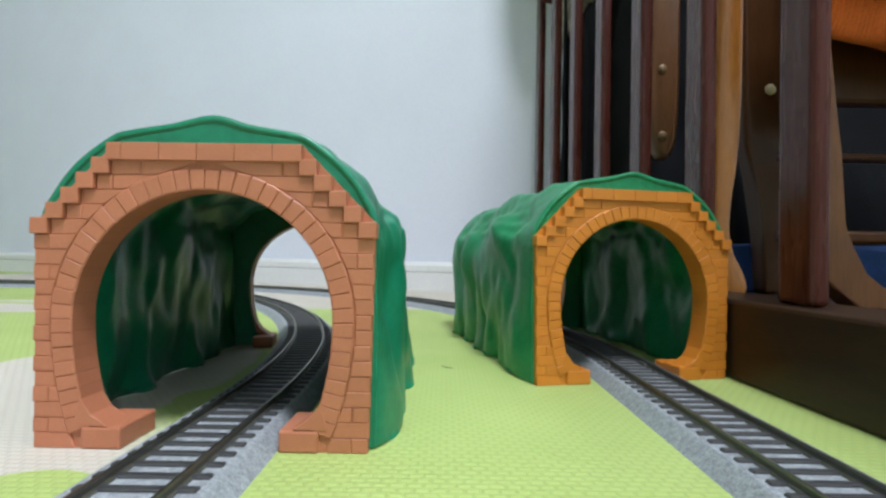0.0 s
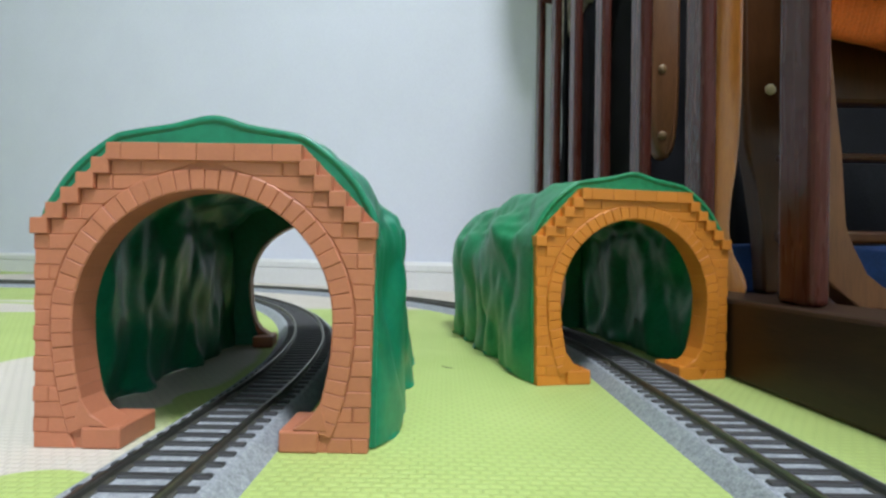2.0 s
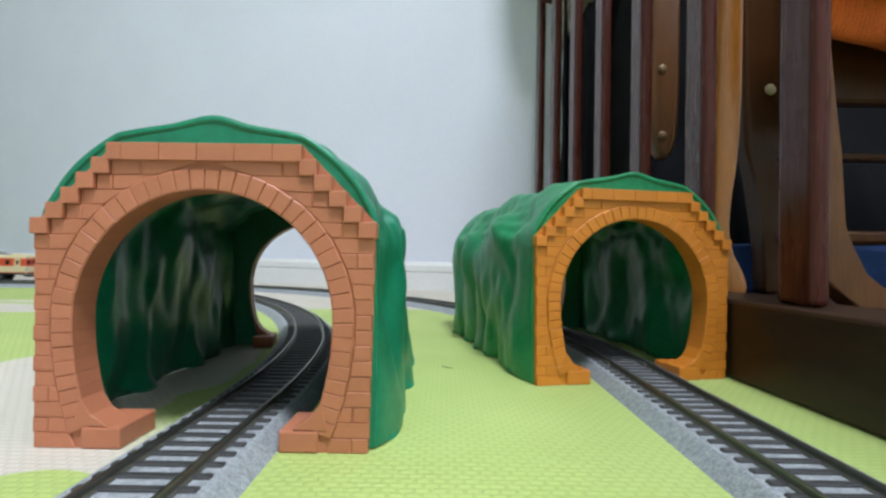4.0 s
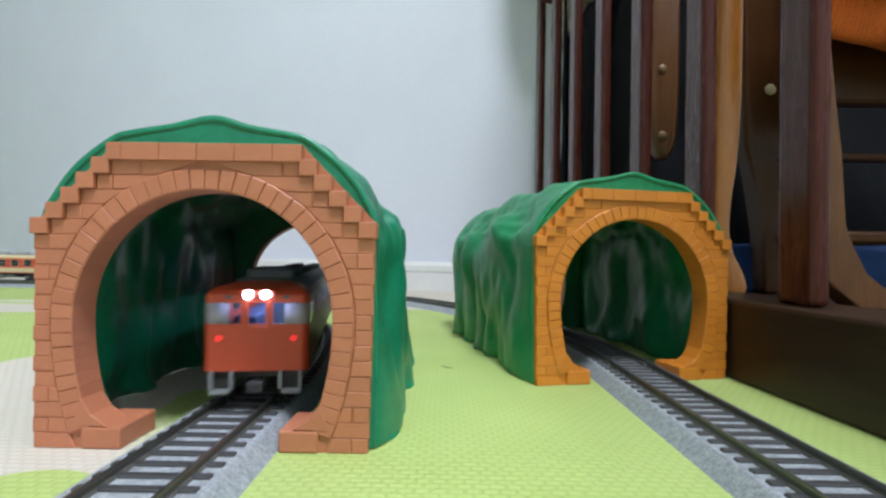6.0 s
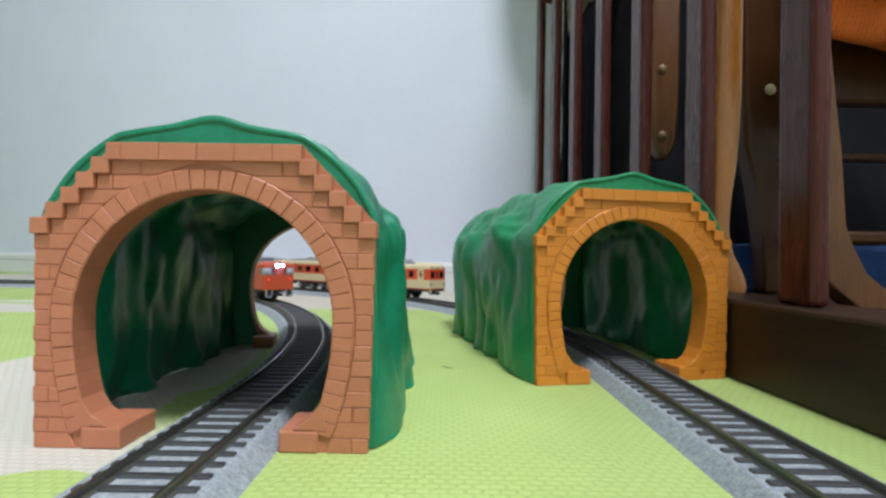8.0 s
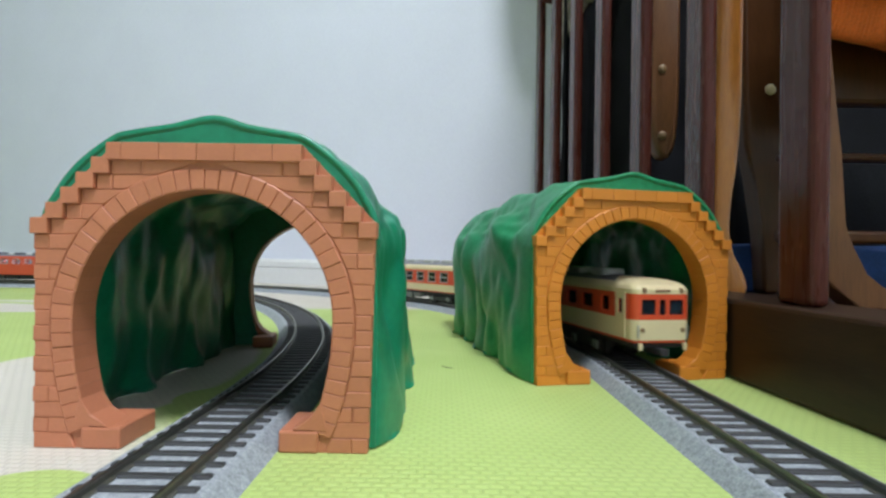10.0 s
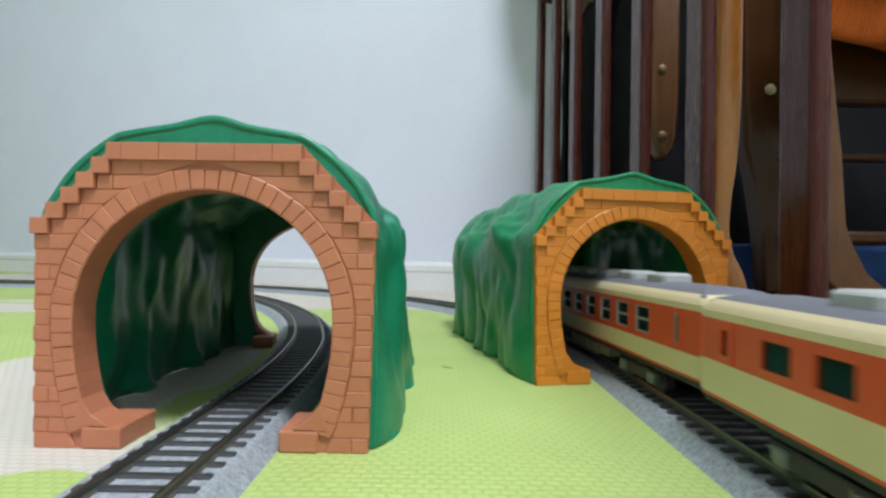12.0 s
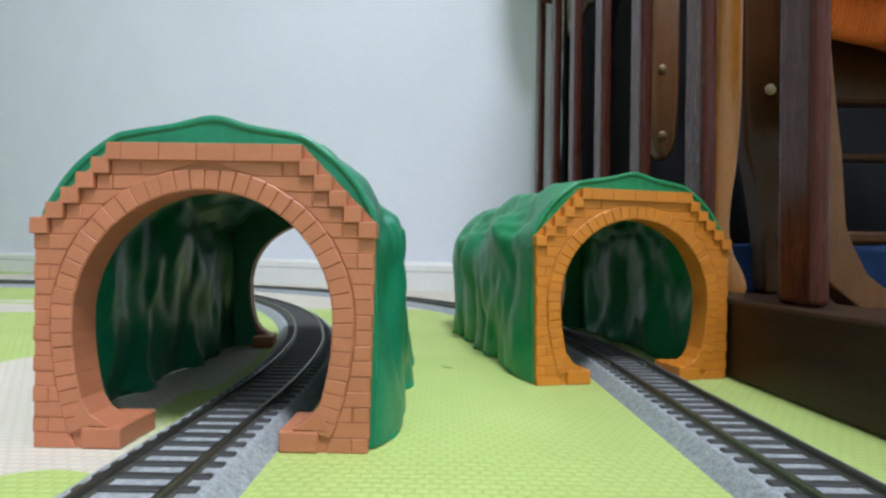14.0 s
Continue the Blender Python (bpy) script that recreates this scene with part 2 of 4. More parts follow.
tagged(wall_piece("wall_east", RE1, RE1 + 0.1, -0.1, RN + 0.1, 0.0, 2.4, M["wall"]), "white papered wall", "wall")
tagged(wall_piece("ceiling", RE0 - 0.1, RE1 + 0.1, -0.1, RN + 0.1, 2.4, 2.5, M["ceiling"]), "white ceiling", "ceiling")


def baseboard():
    """White skirting with a groove and a thin lip, along the far wall."""
    prof = [(0.0, 0.0), (0.009, 0.0), (0.009, 0.0275), (0.0070, 0.0285), (0.0070, 0.0297), (0.009, 0.0305), (0.009, 0.0395), (0.006, 0.0445), (0.0, 0.0450)]
    bm = bmesh.new()
    add_prism(bm, [room_pt(RE0, 0.0005 + p, z) for p, z in prof], [room_pt(RE1, 0.0005 + p, z) for p, z in prof])
    tagged(new("baseboard", mesh_of("baseboard", bm, M["baseboard"])), "white grooved baseboard along the wall", "baseboard", kind="structure")


baseboard()


def ceiling_light():
    t = thing("ceiling_light", "round white ceiling light with a glowing diffuser", "lamp", at=pose(LAMP_AT[0], LAMP_AT[1], 2.4))
    bm = bmesh.new()
    cyl(bm, (0, 0, -0.03), (0, 0, 0), 0.32, 40)
    part("housing", bm, M["baseboard"], t)
    bm = bmesh.new()
    cyl(bm, (0, 0, -0.09), (0, 0, -0.03), 0.29, 40)
    part("diffuser", bm, M["lamp_white"], t)


ceiling_light()

# ---- toy tunnels ----
ZC, RO, RING = 0.0378, 0.0380, 0.0063
THICK = 0.0095
TUNNEL_LEN = 0.200
STEP_Z, STEP_U = 0.00444, 0.00440


def half_in(z):
    """Half-width of the horseshoe opening at height z."""
    if z <= ZC:
        return RO - 5.8 * (ZC - z) ** 2
    return math.sqrt(max(0.0, RO * RO - (z - ZC) ** 2))


def half_ring(z):
    if z <= ZC:
        return half_in(z) + RING
    r = RO + RING
    return math.sqrt(max(0.0, r * r - (z - ZC) ** 2))


def half_out(z):
    """Half-width of the stepped portal at height z."""
    if z < 0.0623:
        return 0.0487 + 0.0010 * z / 0.0623
    k = min(5, int((z - 0.0623) / STEP_Z))
    return 0.0503 - k * STEP_U


def portal(name, parent, material, at):
    """Stepped portal plate, its voussoir ring, bricks, coping blocks and two feet."""
    outer = [(-0.0487, 0.0), (-0.0497, 0.0623)]
    for k in range(6):
        w = 0.0503 - k * STEP_U
        outer += [(-w, 0.0623 + k * STEP_Z), (-w, 0.0623 + (k + 1) * STEP_Z)]
    outer += [(-u, z) for u, z in reversed(outer)]
    inner = [(half_in(ZC * k / 10) + 0.001, ZC * k / 10) for k in range(10)]
    inner += [((RO + 0.001) * math.cos(k * math.pi / 36), ZC + (RO + 0.001) * math.sin(k * math.pi / 36)) for k in range(37)]
    inner += [(-u, z) for u, z in reversed(inner[:10])]
    plate = outer + inner
    bm = bmesh.new()
    add_prism(bm, [(u, 0, z) for u, z in plate], [(u, 0.0036, z) for u, z in plate])
    body = part(name, bm, material, parent, at=at)
    # the thicker backing, with plain slanted shoulders
    back = [(-0.0487, 0.0), (-0.0500, 0.0668), (-0.0284, 0.0889)]
    back += [(-u, z) for u, z in reversed(back)]
    bm = bmesh.new()
    add_prism(bm, [(u, 0.0014, z) for u, z in back + inner], [(u, THICK, z) for u, z in back + inner])
    part("backing", bm, material, body)
    # voussoirs round the opening
    curve = []
    steps = 60
    for k in range(steps + 1):
        curve.append((-half_in(0.0064 + (ZC - 0.0064) * k / steps), 0.0064 + (ZC - 0.0064) * k / steps))
    for k in range(1, 121):
        a = math.pi - k * math.pi / 120
        curve.append((RO * math.cos(a), ZC + RO * math.sin(a)))
    for k in range(1, steps + 1):
        z = ZC - (ZC - 0.0064) * k / steps
        curve.append((half_in(z), z))
    lens = [0.0]
    for p, q in zip(curve, curve[1:]):
        lens.append(lens[-1] + math.dist(p, q))
    count = 46

    def on(s):
        for k in range(len(lens) - 1):
            if lens[k + 1] >= s:
                f = (s - lens[k]) / max(1e-9, lens[k + 1] - lens[k])
                p = [curve[k][j] + f * (curve[k + 1][j] - curve[k][j]) for j in (0, 1)]
                d = Vector((curve[k + 1][0] - curve[k][0], curve[k + 1][1] - curve[k][1])).normalized()
                return Vector(p), Vector((-d.y, d.x))
        return Vector(curve[-1]), Vector((1, 0))

    rnd = random.Random(5)
    for k in range(count):
        s0, s1 = lens[-1] * k / count + 0.00003, lens[-1] * (k + 1) / count - 0.00003
        pts = [on(s0), on((s0 + s1) / 2), on(s1)]
        inner = [p for p, _ in pts]
        outer = [p + n * (RING + rnd.uniform(-0.0002, 0.0002)) for p, n in reversed(pts)]
        proud = 0.0010 + rnd.uniform(-0.00015, 0.00015)
        bm = bmesh.new()
        add_prism(bm, [(p.x, -proud, p.y) for p in inner + outer], [(p.x, THICK + 0.0006, p.y) for p in inner + outer], 0.00033)
        part("voussoir", bm, material, body)
    # bricks in courses
    rows = 14
    for r in range(rows + 5):
        z0, z1 = (r * 0.00445, (r + 1) * 0.00445) if r < rows else (0.0623 + (r - rows) * STEP_Z, 0.0623 + (r - rows + 1) * STEP_Z)
        g = 0.00004
        z0, z1 = z0 + g, z1 - g
        a0, a1 = half_ring(max(z0, 0.0)) + 0.0003, half_ring(z1) + 0.0003
        if z0 > ZC + RO + RING - 0.001:
            a0 = a1 = 0.0
        edge = half_out((z0 + z1) / 2) + (0.0001 + 0.0004 * (r % 2) if r < rows else -0.0052)
        for side in (-1, 1):
            cutpts = []
            u = edge
            first = 0.0048 if (r + (side > 0)) % 2 else 0.0088
            step = first
            while u - step > max(a0, a1) + 0.002:
                cutpts.append((u, u - step))
                u -= step
                step = 0.0088
            quads = [[(b, z0), (a, z0), (a, z1), (b, z1)] for a, b in cutpts]
            if u - max(a0, a1) > 0.0006 or u - min(a0, a1) > 0.0015:
                quads.append([(min(a0, u - 0.0003), z0), (u, z0), (u, z1), (min(a1, u - 0.0003), z1)])
            for qd in quads:
                us = [p[0] for p in qd]
                qd = [(p[0] + (g if p[0] < sum(us) / 4 else -g), p[1]) for p in qd]
                bm = bmesh.new()
                pr = 0.00058 + rnd.uniform(-0.00015, 0.00015)
                add_prism(bm, [(side * u2, -pr, z) for u2, z in qd], [(side * u2, 0.0004, z) for u2, z in qd], 0.00029)
                part("brick", bm, material, body)
    # coping blocks on the steps and the long coping on top
    for k in range(5):
        z0 = 0.0623 + k * STEP_Z + 0.0001
        w = half_out(z0 + 0.001)
        for side in (-1, 1):
            u0, u1 = sorted((side * (w + 0.0002), side * (w - 0.0050)))
            part("coping_block", box(u0, u1, -0.0019, 0.0038, z0, z0 + STEP_Z + 0.0003, 0.00032), material, body)
    ends = [-0.0285, -0.0240, -0.0130, -0.0020, 0.0090, 0.0200, 0.0285]
    for a, b in zip(ends, ends[1:]):
        part("coping_block", box(a + 0.00005, b - 0.00005, -0.0021, THICK, 0.0841, 0.0892, 0.00025), material, body)
    for side in (-1, 1):
        u0, u1 = sorted((side * 0.0230, side * 0.0345))
        part("foot", box(u0, u1, -0.0014, 0.019, 0.0, 0.0065, 0.0007), material, body)
        # the splayed springer that leads from the ring down to the foot
        wedge = [(side * u, z) for u, z in ((0.0352, 0.0150), (0.0318, 0.0100), (0.0268, 0.0066), (0.0372, 0.0066))]
        bm = bmesh.new()
        add_prism(bm, [(u, -0.0012, z) for u, z in wedge], [(u, THICK, z) for u, z in wedge], 0.0003)
        part("springer", bm, material, body)
    return body


def smooth_profile(pts, n):
    """Catmull-Rom through the control points, n samples."""
    out = []
    P = [pts[0]] + list(pts) + [pts[-1]]
    segs = len(pts) - 1
    for k in range(n + 1):
        x = min(segs - 1e-6, segs * k / n)
        i, f = int(x), x - int(x)
        p0, p1, p2, p3 = (Vector(P[i + j]) for j in range(4))
        out.append(0.5 * ((2 * p1) + (p2 - p0) * f + (2 * p0 - 5 * p1 + 4 * p2 - p3) * f * f + (3 * p1 - p0 - 3 * p2 + p3) * f ** 3))
    return out


def bent(u, s, bend):
    """A point u to the right of the tunnel's centre line, s along it."""
    k = bend / TUNNEL_LEN
    if abs(k) < 1e-6:
        return u, s
    a = k * s
    return -(1 - math.cos(a)) / k + u * math.cos(a), math.sin(a) / k + u * math.sin(a)


def mountain(parent, material, bend, seed, wide):
    right = [(0.0120, 0.0958), (0.0240, 0.0938), (0.0300, 0.0918), (0.0400, 0.0840), (0.0468, 0.0750), (0.0508, 0.0655), (0.0514, 0.045), (0.0560, 0.02), (0.0560, 0.0)]
    left = right[:6] + [(0.0512, 0.045), (0.0508, 0.02), (0.0502, 0.0)]
    right = right if wide else left
    ctrl = [(-u, z) for u, z in reversed(left)] + [(0.0008, 0.0985)] + right
    na, ns = 150, 90
    prof = smooth_profile(ctrl, na)

    def pinch(p, s):
        """The skirt rounds in to the portal's width at either end."""
        x = min(1.0, max(0.0, min(s, TUNNEL_LEN - s) - 0.003) / 0.016)
        w = 0.0500 - 0.0004 * (p.y < 0.03)
        if abs(p.x) <= w or p.y > 0.06:
            return p
        fan = 0.45 + 0.55 * min(1.0, s / 0.06)
        return Vector((math.copysign(w + (abs(p.x) - w) * fan * math.sqrt(x * (2 - x)), p.x), p.y))

    bm = bmesh.new()
    grid = []
    s0, s1 = 0.0030, TUNNEL_LEN - 0.0030
    for j in range(ns + 1):
        f = j / ns
        s = s0 + (s1 - s0) * f
        grow = min(1.0, f * 8.0, (1 - f) * 16.0)
        row = []
        for i, p in enumerate(prof):
            p = pinch(p, s)
            g = i / na
            c = Vector((p.x, 0, p.y - 0.04))
            nrm = c.normalized()
            side = min(1.0, abs(g - 0.5) * 3.2)
            # rounded buttresses that swell towards the ground, with sharp valleys between them
            low = min(1.0, max(0.0, 1.0 - p.y / 0.085))
            way = s * 23.0 + 0.31 + 0.9 * noise.noise(Vector((s * 9, g * 4.0, seed))) + 0.35 * noise.noise(Vector((s * 30, g * 12.0, seed + 4)))
            lobe = (abs(math.sin(math.pi * way)) ** 0.95 - 0.55) * (0.0004 + 0.0046 * low ** 1.6)
            crag = noise.noise(Vector((s * 44 + seed, g * 15.0, 3 + seed))) * 0.0040 + noise.noise(Vector((s * 110, g * 34.0, seed))) * 0.0012
            lump = noise.noise(Vector((s * 26, g * 10 + seed, 7.0))) * 0.0060
            saddle = -0.0055 * (1 - side) * min(1.0, max(0.0, (f - 0.52) / 0.12))
            out = grow * (lobe + crag * (0.4 + 0.6 * side) + lump * 0.8 + saddle)
            q = Vector((p.x, p.y)) + Vector((nrm.x, nrm.z)) * out
            if i in (0, na):
                q.y = 0.0005 + grow * max(0.0, noise.noise(Vector((s * 50, seed, 1.0)))) * 0.0015
            q.y = max(q.y, 0.0005)
            x, y = bent(q.x, s, bend)
            row.append(bm.verts.new((x, y, q.y)))
        grid.append(row)
    for a, b in zip(grid, grid[1:]):
        for i in range(na):
            bm.faces.new((a[i], a[i + 1], b[i + 1], b[i]))
    ob = part("mountain_shell", bm, material, parent, smooth=True)
    so = ob.modifiers.new("thickness", "SOLIDIFY")
    so.thickness, so.offset = 0.0022, -1.0 if ob.data.polygons[0].normal.x < 0 else 1.0
    # end walls that close the shell against its portals
    for s in (0.0038, TUNNEL_LEN - THICK - 0.0016):
        bm = bmesh.new()
        rows = []
        for k, q in enumerate(prof):
            q = pinch(q, s)
            a = math.pi * (1 - k / na)
            r = RO + 0.0006
            inner = Vector((r * math.cos(a), ZC + r * math.sin(a)))
            if q.y < ZC:
                inner = Vector((math.copysign(half_in(max(0.0, q.y)) + 0.0006, q.x), max(0.0005, q.y)))
            row = []
            for t in (s - 0.0006, s + 0.0006):
                for e in (inner, q):
                    x, y = bent(e.x, t, bend)
                    row.append(bm.verts.new((x, y, max(0.0005, e.y))))
            rows.append(row)
        for a, b in zip(rows, rows[1:]):
            for i, j in ((0, 1), (1, 3), (3, 2), (2, 0)):
                bm.faces.new((a[i], a[j], b[j], b[i]))
        part("end_wall", bm, material, parent)
    return ob


def tunnel(name, label, x, y, turn, bend, stone, green, seed, wide):
    t = thing(name, label, "toy tunnel", "toy tunnels on the mat", pose(x, y, 0, 0, 0, turn))
    portal("front_portal", t, stone, pose(0, 0, 0))
    bx, by = bent(0, TUNNEL_LEN, bend)
    portal("rear_portal", t, stone, pose(bx, by, 0, 0, 0, 180 + math.degrees(bend)))
    mountain(t, green, bend, seed, wide)


tunnel("toy_tunnel", "green plastic mountain tunnel with a salmon brick portal", -0.0697, 0.1650, -0.8, 0.155, M["salmon"], M["green"], 2.3, True)
tunnel("toy_tunnel", "green plastic mountain tunnel with a bright orange brick portal", 0.0902, 0.2638, 13.1, -0.15, M["orange"], M["green_b"], 9.1, False)

# ---- model railway track ----
BED_H, RAIL_Z = 0.0048, 0.0076
IN_X, IN_Y0 = -0.0672, 0.204        # track of the vermilion railcar
OUT_X, OUT_Y0 = 0.0918, 0.280       # track of the cream and red train
# radii of the four 22.5 degree curve sections of either line, from the tunnels on
IN_BENDS = (0.720, 0.720, 0.427, 0.427)
OUT_BENDS = (0.600, 0.600, 0.600, 0.600)
ARC = math.radians(22.5)


def on_line(x0, y0, s):
    """Straight up to s = 0, then four curve sections to the left, then straight again: place and heading."""
    x, y, a = x0, y0, 0.0
    if s < 0:
        return x, y + s, math.pi / 2
    for radius in (OUT_BENDS if x0 == OUT_X else IN_BENDS):
        turn = min(ARC, s / radius)
        x += radius * (math.cos(a + turn) - math.cos(a))
        y += radius * (math.sin(a + turn) - math.sin(a))
        a += turn
        s -= radius * turn
        if s < 1e-9:
            return x, y, math.pi / 2 + a
    return x - s, y, math.pi


SEC = 0.246
BED = [(-0.0200, 0.0), (-0.0160, BED_H - 0.0006), (-0.0152, BED_H), (0.0152, BED_H), (0.0160, BED_H - 0.0006), (0.0200, 0.0)]
RAIL = [(-0.0011, BED_H), (0.0011, BED_H), (0.0010, BED_H + 0.0005), (0.0003, BED_H + 0.0008), (0.0003, RAIL_Z - 0.0008), (0.00055, RAIL_Z - 0.0006),
        (-0.00055, RAIL_Z - 0.0006), (-0.0003, RAIL_Z - 0.0008), (-0.0003, BED_H + 0.0008), (-0.0010, BED_H + 0.0005)]


def sweep(profile, offset, radius, f0=0.0, f1=1.0):
    curved = radius > 0
    bm = bmesh.new()
    n = 14 if curved else 1
    rings = []
    for k in range(n + 1):
        f = f0 + (f1 - f0) * k / n
        ring = []
        for u, z in profile:
            d = u + offset
            if curved:
                a = ARC * f
                ring.append(bm.verts.new((-radius + (radius + d) * math.cos(a), (radius + d) * math.sin(a), z)))
            else:
                ring.append(bm.verts.new((d, SEC * f, z)))
        rings.append(ring)
    m = len(profile)
    for a, b in zip(rings, rings[1:]):
        for i in range(m):
            bm.faces.new((a[i], a[(i + 1) % m], b[(i + 1) % m], b[i]))
    bm.faces.new(rings[0])
    bm.faces.new(list(reversed(rings[-1])))
    return bm


def track_section(radius):
    t = thing("track_section", "model railway track with grey ballast bed and dark sleepers", "model track", "track sections on the mat")
    part("ballast_bed", sweep(BED, 0.0, radius, 0.0006, 0.9994), M["ballast"], t)
    for o in (-0.0088, 0.0088):
        rail = part("rail", sweep(RAIL, o, radius, 0.001, 0.999), M["rail"], t)
        part("rail_head", sweep([(-0.00055, RAIL_Z - 0.0006), (0.00055, RAIL_Z - 0.0006), (0.00045, RAIL_Z), (-0.00045, RAIL_Z)], o, radius, 0.001, 0.999), M["rail_top"], rail)
    length = radius * ARC if radius else SEC
    n = round(length / 0.0074)
    me = mesh_of("sleeper", box(-0.0138, 0.0138, -0.0014, 0.0014, BED_H - 0.0012, BED_H + 0.0007, 0.0003, 1), M["sleeper"])
    for k in range(n):
        f = (k + 0.5) / n
        if radius:
            a = ARC * f
            m = pose(-radius + radius * math.cos(a), radius * math.sin(a), 0, 0, 0, math.degrees(a))
        else:
            m = pose(0, SEC * f, 0)
        part("sleeper", me, None, t, at=m)
    for o in (-0.0088, 0.0088):
        part("rail_joiner", box(o - 0.0017, o + 0.0017, -0.004, 0.004, BED_H, BED_H + 0.0016, 0.0003, 1), M["rail"], t)
    return t


spots = {0.0: []}
for x0, y0, bends, before, after in ((IN_X, IN_Y0, IN_BENDS, 6, 5), (OUT_X, OUT_Y0, OUT_BENDS, 4, 7)):
    for k in range(before):
        spots[0.0].append(pose(x0, y0 - (k + 1) * SEC, 0))
    s = 0.0
    for radius in bends:
        x, y, heading = on_line(x0, y0, s + 1e-7)
        spots.setdefault(radius, []).append(pose(x, y, 0, 0, 0, math.degrees(heading) - 90))
        s += radius * ARC
    x, y, _ = on_line(x0, y0, s + 1e-6)
    for k in range(after):
        spots[0.0].append(pose(x - k * SEC, y, 0, 0, 0, 90))
for radius, places in spots.items():
    master = track_section(radius)
    master.matrix_basis = places[0]
    for m in places[1:]:
        copy_thing(master, m)


# ---- railcars ----
# A car's own axes: x to its right, y forwards, z up from the rail head; its middle is the origin.
def perimeter(hw, hl, r, ins=0.0):
    """Corner-rounded outline, run from the right rear forwards, as a function of length, with its total."""
    hw, hl, r = hw - ins, hl - ins, max(0.0006, r - ins)
    segs = [2 * (hl - r), math.pi / 2 * r, 2 * (hw - r), math.pi / 2 * r] * 2
    total = 2 * (segs[0] + segs[1] + segs[2] + segs[3])
    return segs, hw, hl, r, total


def per_point(per, seg, f):
    segs, hw, hl, r, _ = per
    base = seg % 8
    if base == 0:
        return Vector((hw, -(hl - r) + 2 * (hl - r) * f))
    if base == 1:
        a = f * math.pi / 2
        return Vector((hw - r + r * math.cos(a), hl - r + r * math.sin(a)))
    if base == 2:
        return Vector((hw - r - 2 * (hw - r) * f, hl))
    if base == 3:
        a = math.pi / 2 + f * math.pi / 2
        return Vector((-(hw - r) + r * math.cos(a), hl - r + r * math.sin(a)))
    p = per_point(per, base - 4, f)
    return -p


def band(per, z0, z1, holes=None, hz=(0, 0), step=6):
    """A wall strip round the car from z0 to z1. holes: per side (0 right, 2 front, 4 left, 6 rear) the openings from a to b, in metres from that side's middle."""
    holes = holes or {}
    stations = []
    segs, hw, hl, r, _ = per
    for s in range(8):
        if s % 2:
            stations += [(s, k / step, False) for k in range(step)]
        else:
            ln = segs[s]
            cuts = [(0.0, False)]
            for a, b in sorted(holes.get(s, [])):
                fa, fb = a / ln + 0.5, b / ln + 0.5
                cuts += [(fa, True), (fb, False)]
            stations += [(s, f, h) for f, h in cuts]
    zs = [z0, hz[0], hz[1], z1] if holes else [z0, z1]
    bm = bmesh.new()
    cols = []
    for s, f, h in stations:
        p = per_point(per, s, f)
        cols.append(([bm.verts.new((p.x, p.y, z)) for z in zs], h))
    n = len(cols)
    for k in range(n):
        (a, h), (b, _) = cols[k], cols[(k + 1) % n]
        for j in range(len(zs) - 1):
            if h and j == 1:
                continue
            bm.faces.new((a[j], b[j], b[j + 1], a[j + 1]))
    bmesh.ops.remove_doubles(bm, verts=bm.verts, dist=1e-6)
    return bm


def thick(ob, t=0.0007):
    so = ob.modifiers.new("thickness", "SOLIDIFY")
    so.thickness, so.offset = t, 0.0
    return ob


def loft(hw, hl, r, rings, cap=True, corner=6, ends=1.0):
    bm = bmesh.new()
    loops = []
    for ins, z in rings:
        per = perimeter(hw, hl - max(0.0, ins) * (ends - 1.0), r, ins)
        lp = []
        for s in range(8):
            if s % 2:
                lp += [per_point(per, s, k / corner) for k in range(corner + 1)]
        loops.append([bm.verts.new((p.x, p.y, z)) for p in lp])
    n = len(loops[0])
    for a, b in zip(loops, loops[1:]):
        for i in range(n):
            bm.faces.new((a[i], a[(i + 1) % n], b[(i + 1) % n], b[i]))
    if cap:
        bm.faces.new(loops[-1])
    return bm


def side_frame(side, a, b, z0, z1, hw, hl, w=0.0006, out=0.0003, bar=False):
    """A window sash as four thin bars round an opening, with a middle bar where the sash is double."""
    bm = bmesh.new()

    def put(a0, a1, c0, c1):
        if side in (0, 4):
            x = hw + out if side == 0 else -hw - out
            s = 1 if side == 0 else -1
            ya, yb = sorted((a0 * s, a1 * s))
            add_box(bm, min(x, x - s * 0.0009), max(x, x - s * 0.0009), ya, yb, c0, c1)
        else:
            s = 1 if side == 2 else -1
            y = s * (hl + out)
            xa, xb = sorted((-a0 * s, -a1 * s))
            add_box(bm, xa, xb, min(y, y - s * 0.0009), max(y, y - s * 0.0009), c0, c1)

    put(a, a + w, z0, z1)
    put(b - w, b, z0, z1)
    put(a + w, b - w, z0, z0 + w)
    put(a + w, b - w, z1 - w, z1)
    if bar:
        m = (z0 + z1) / 2
        put(a + w, b - w, m - 0.0004, m + 0.0004)
    return bm


def side_pane(side, a, b, z0, z1, hw, hl):
    inn = 0.0006
    if side in (0, 4):
        s = 1 if side == 0 else -1
        x = s * (hw - inn)
        ya, yb = sorted((a * s, b * s))
        return box(min(x, x - s * 0.0004), max(x, x - s * 0.0004), ya - 0.0002, yb + 0.0002, z0 - 0.0002, z1 + 0.0002)
    s = 1 if side == 2 else -1
    y = s * (hl - inn)
    xa, xb = sorted((-a * s, -b * s))
    return box(xa - 0.0002, xb + 0.0002, min(y, y - s * 0.0004), max(y, y - s * 0.0004), z0 - 0.0002, z1 + 0.0002)


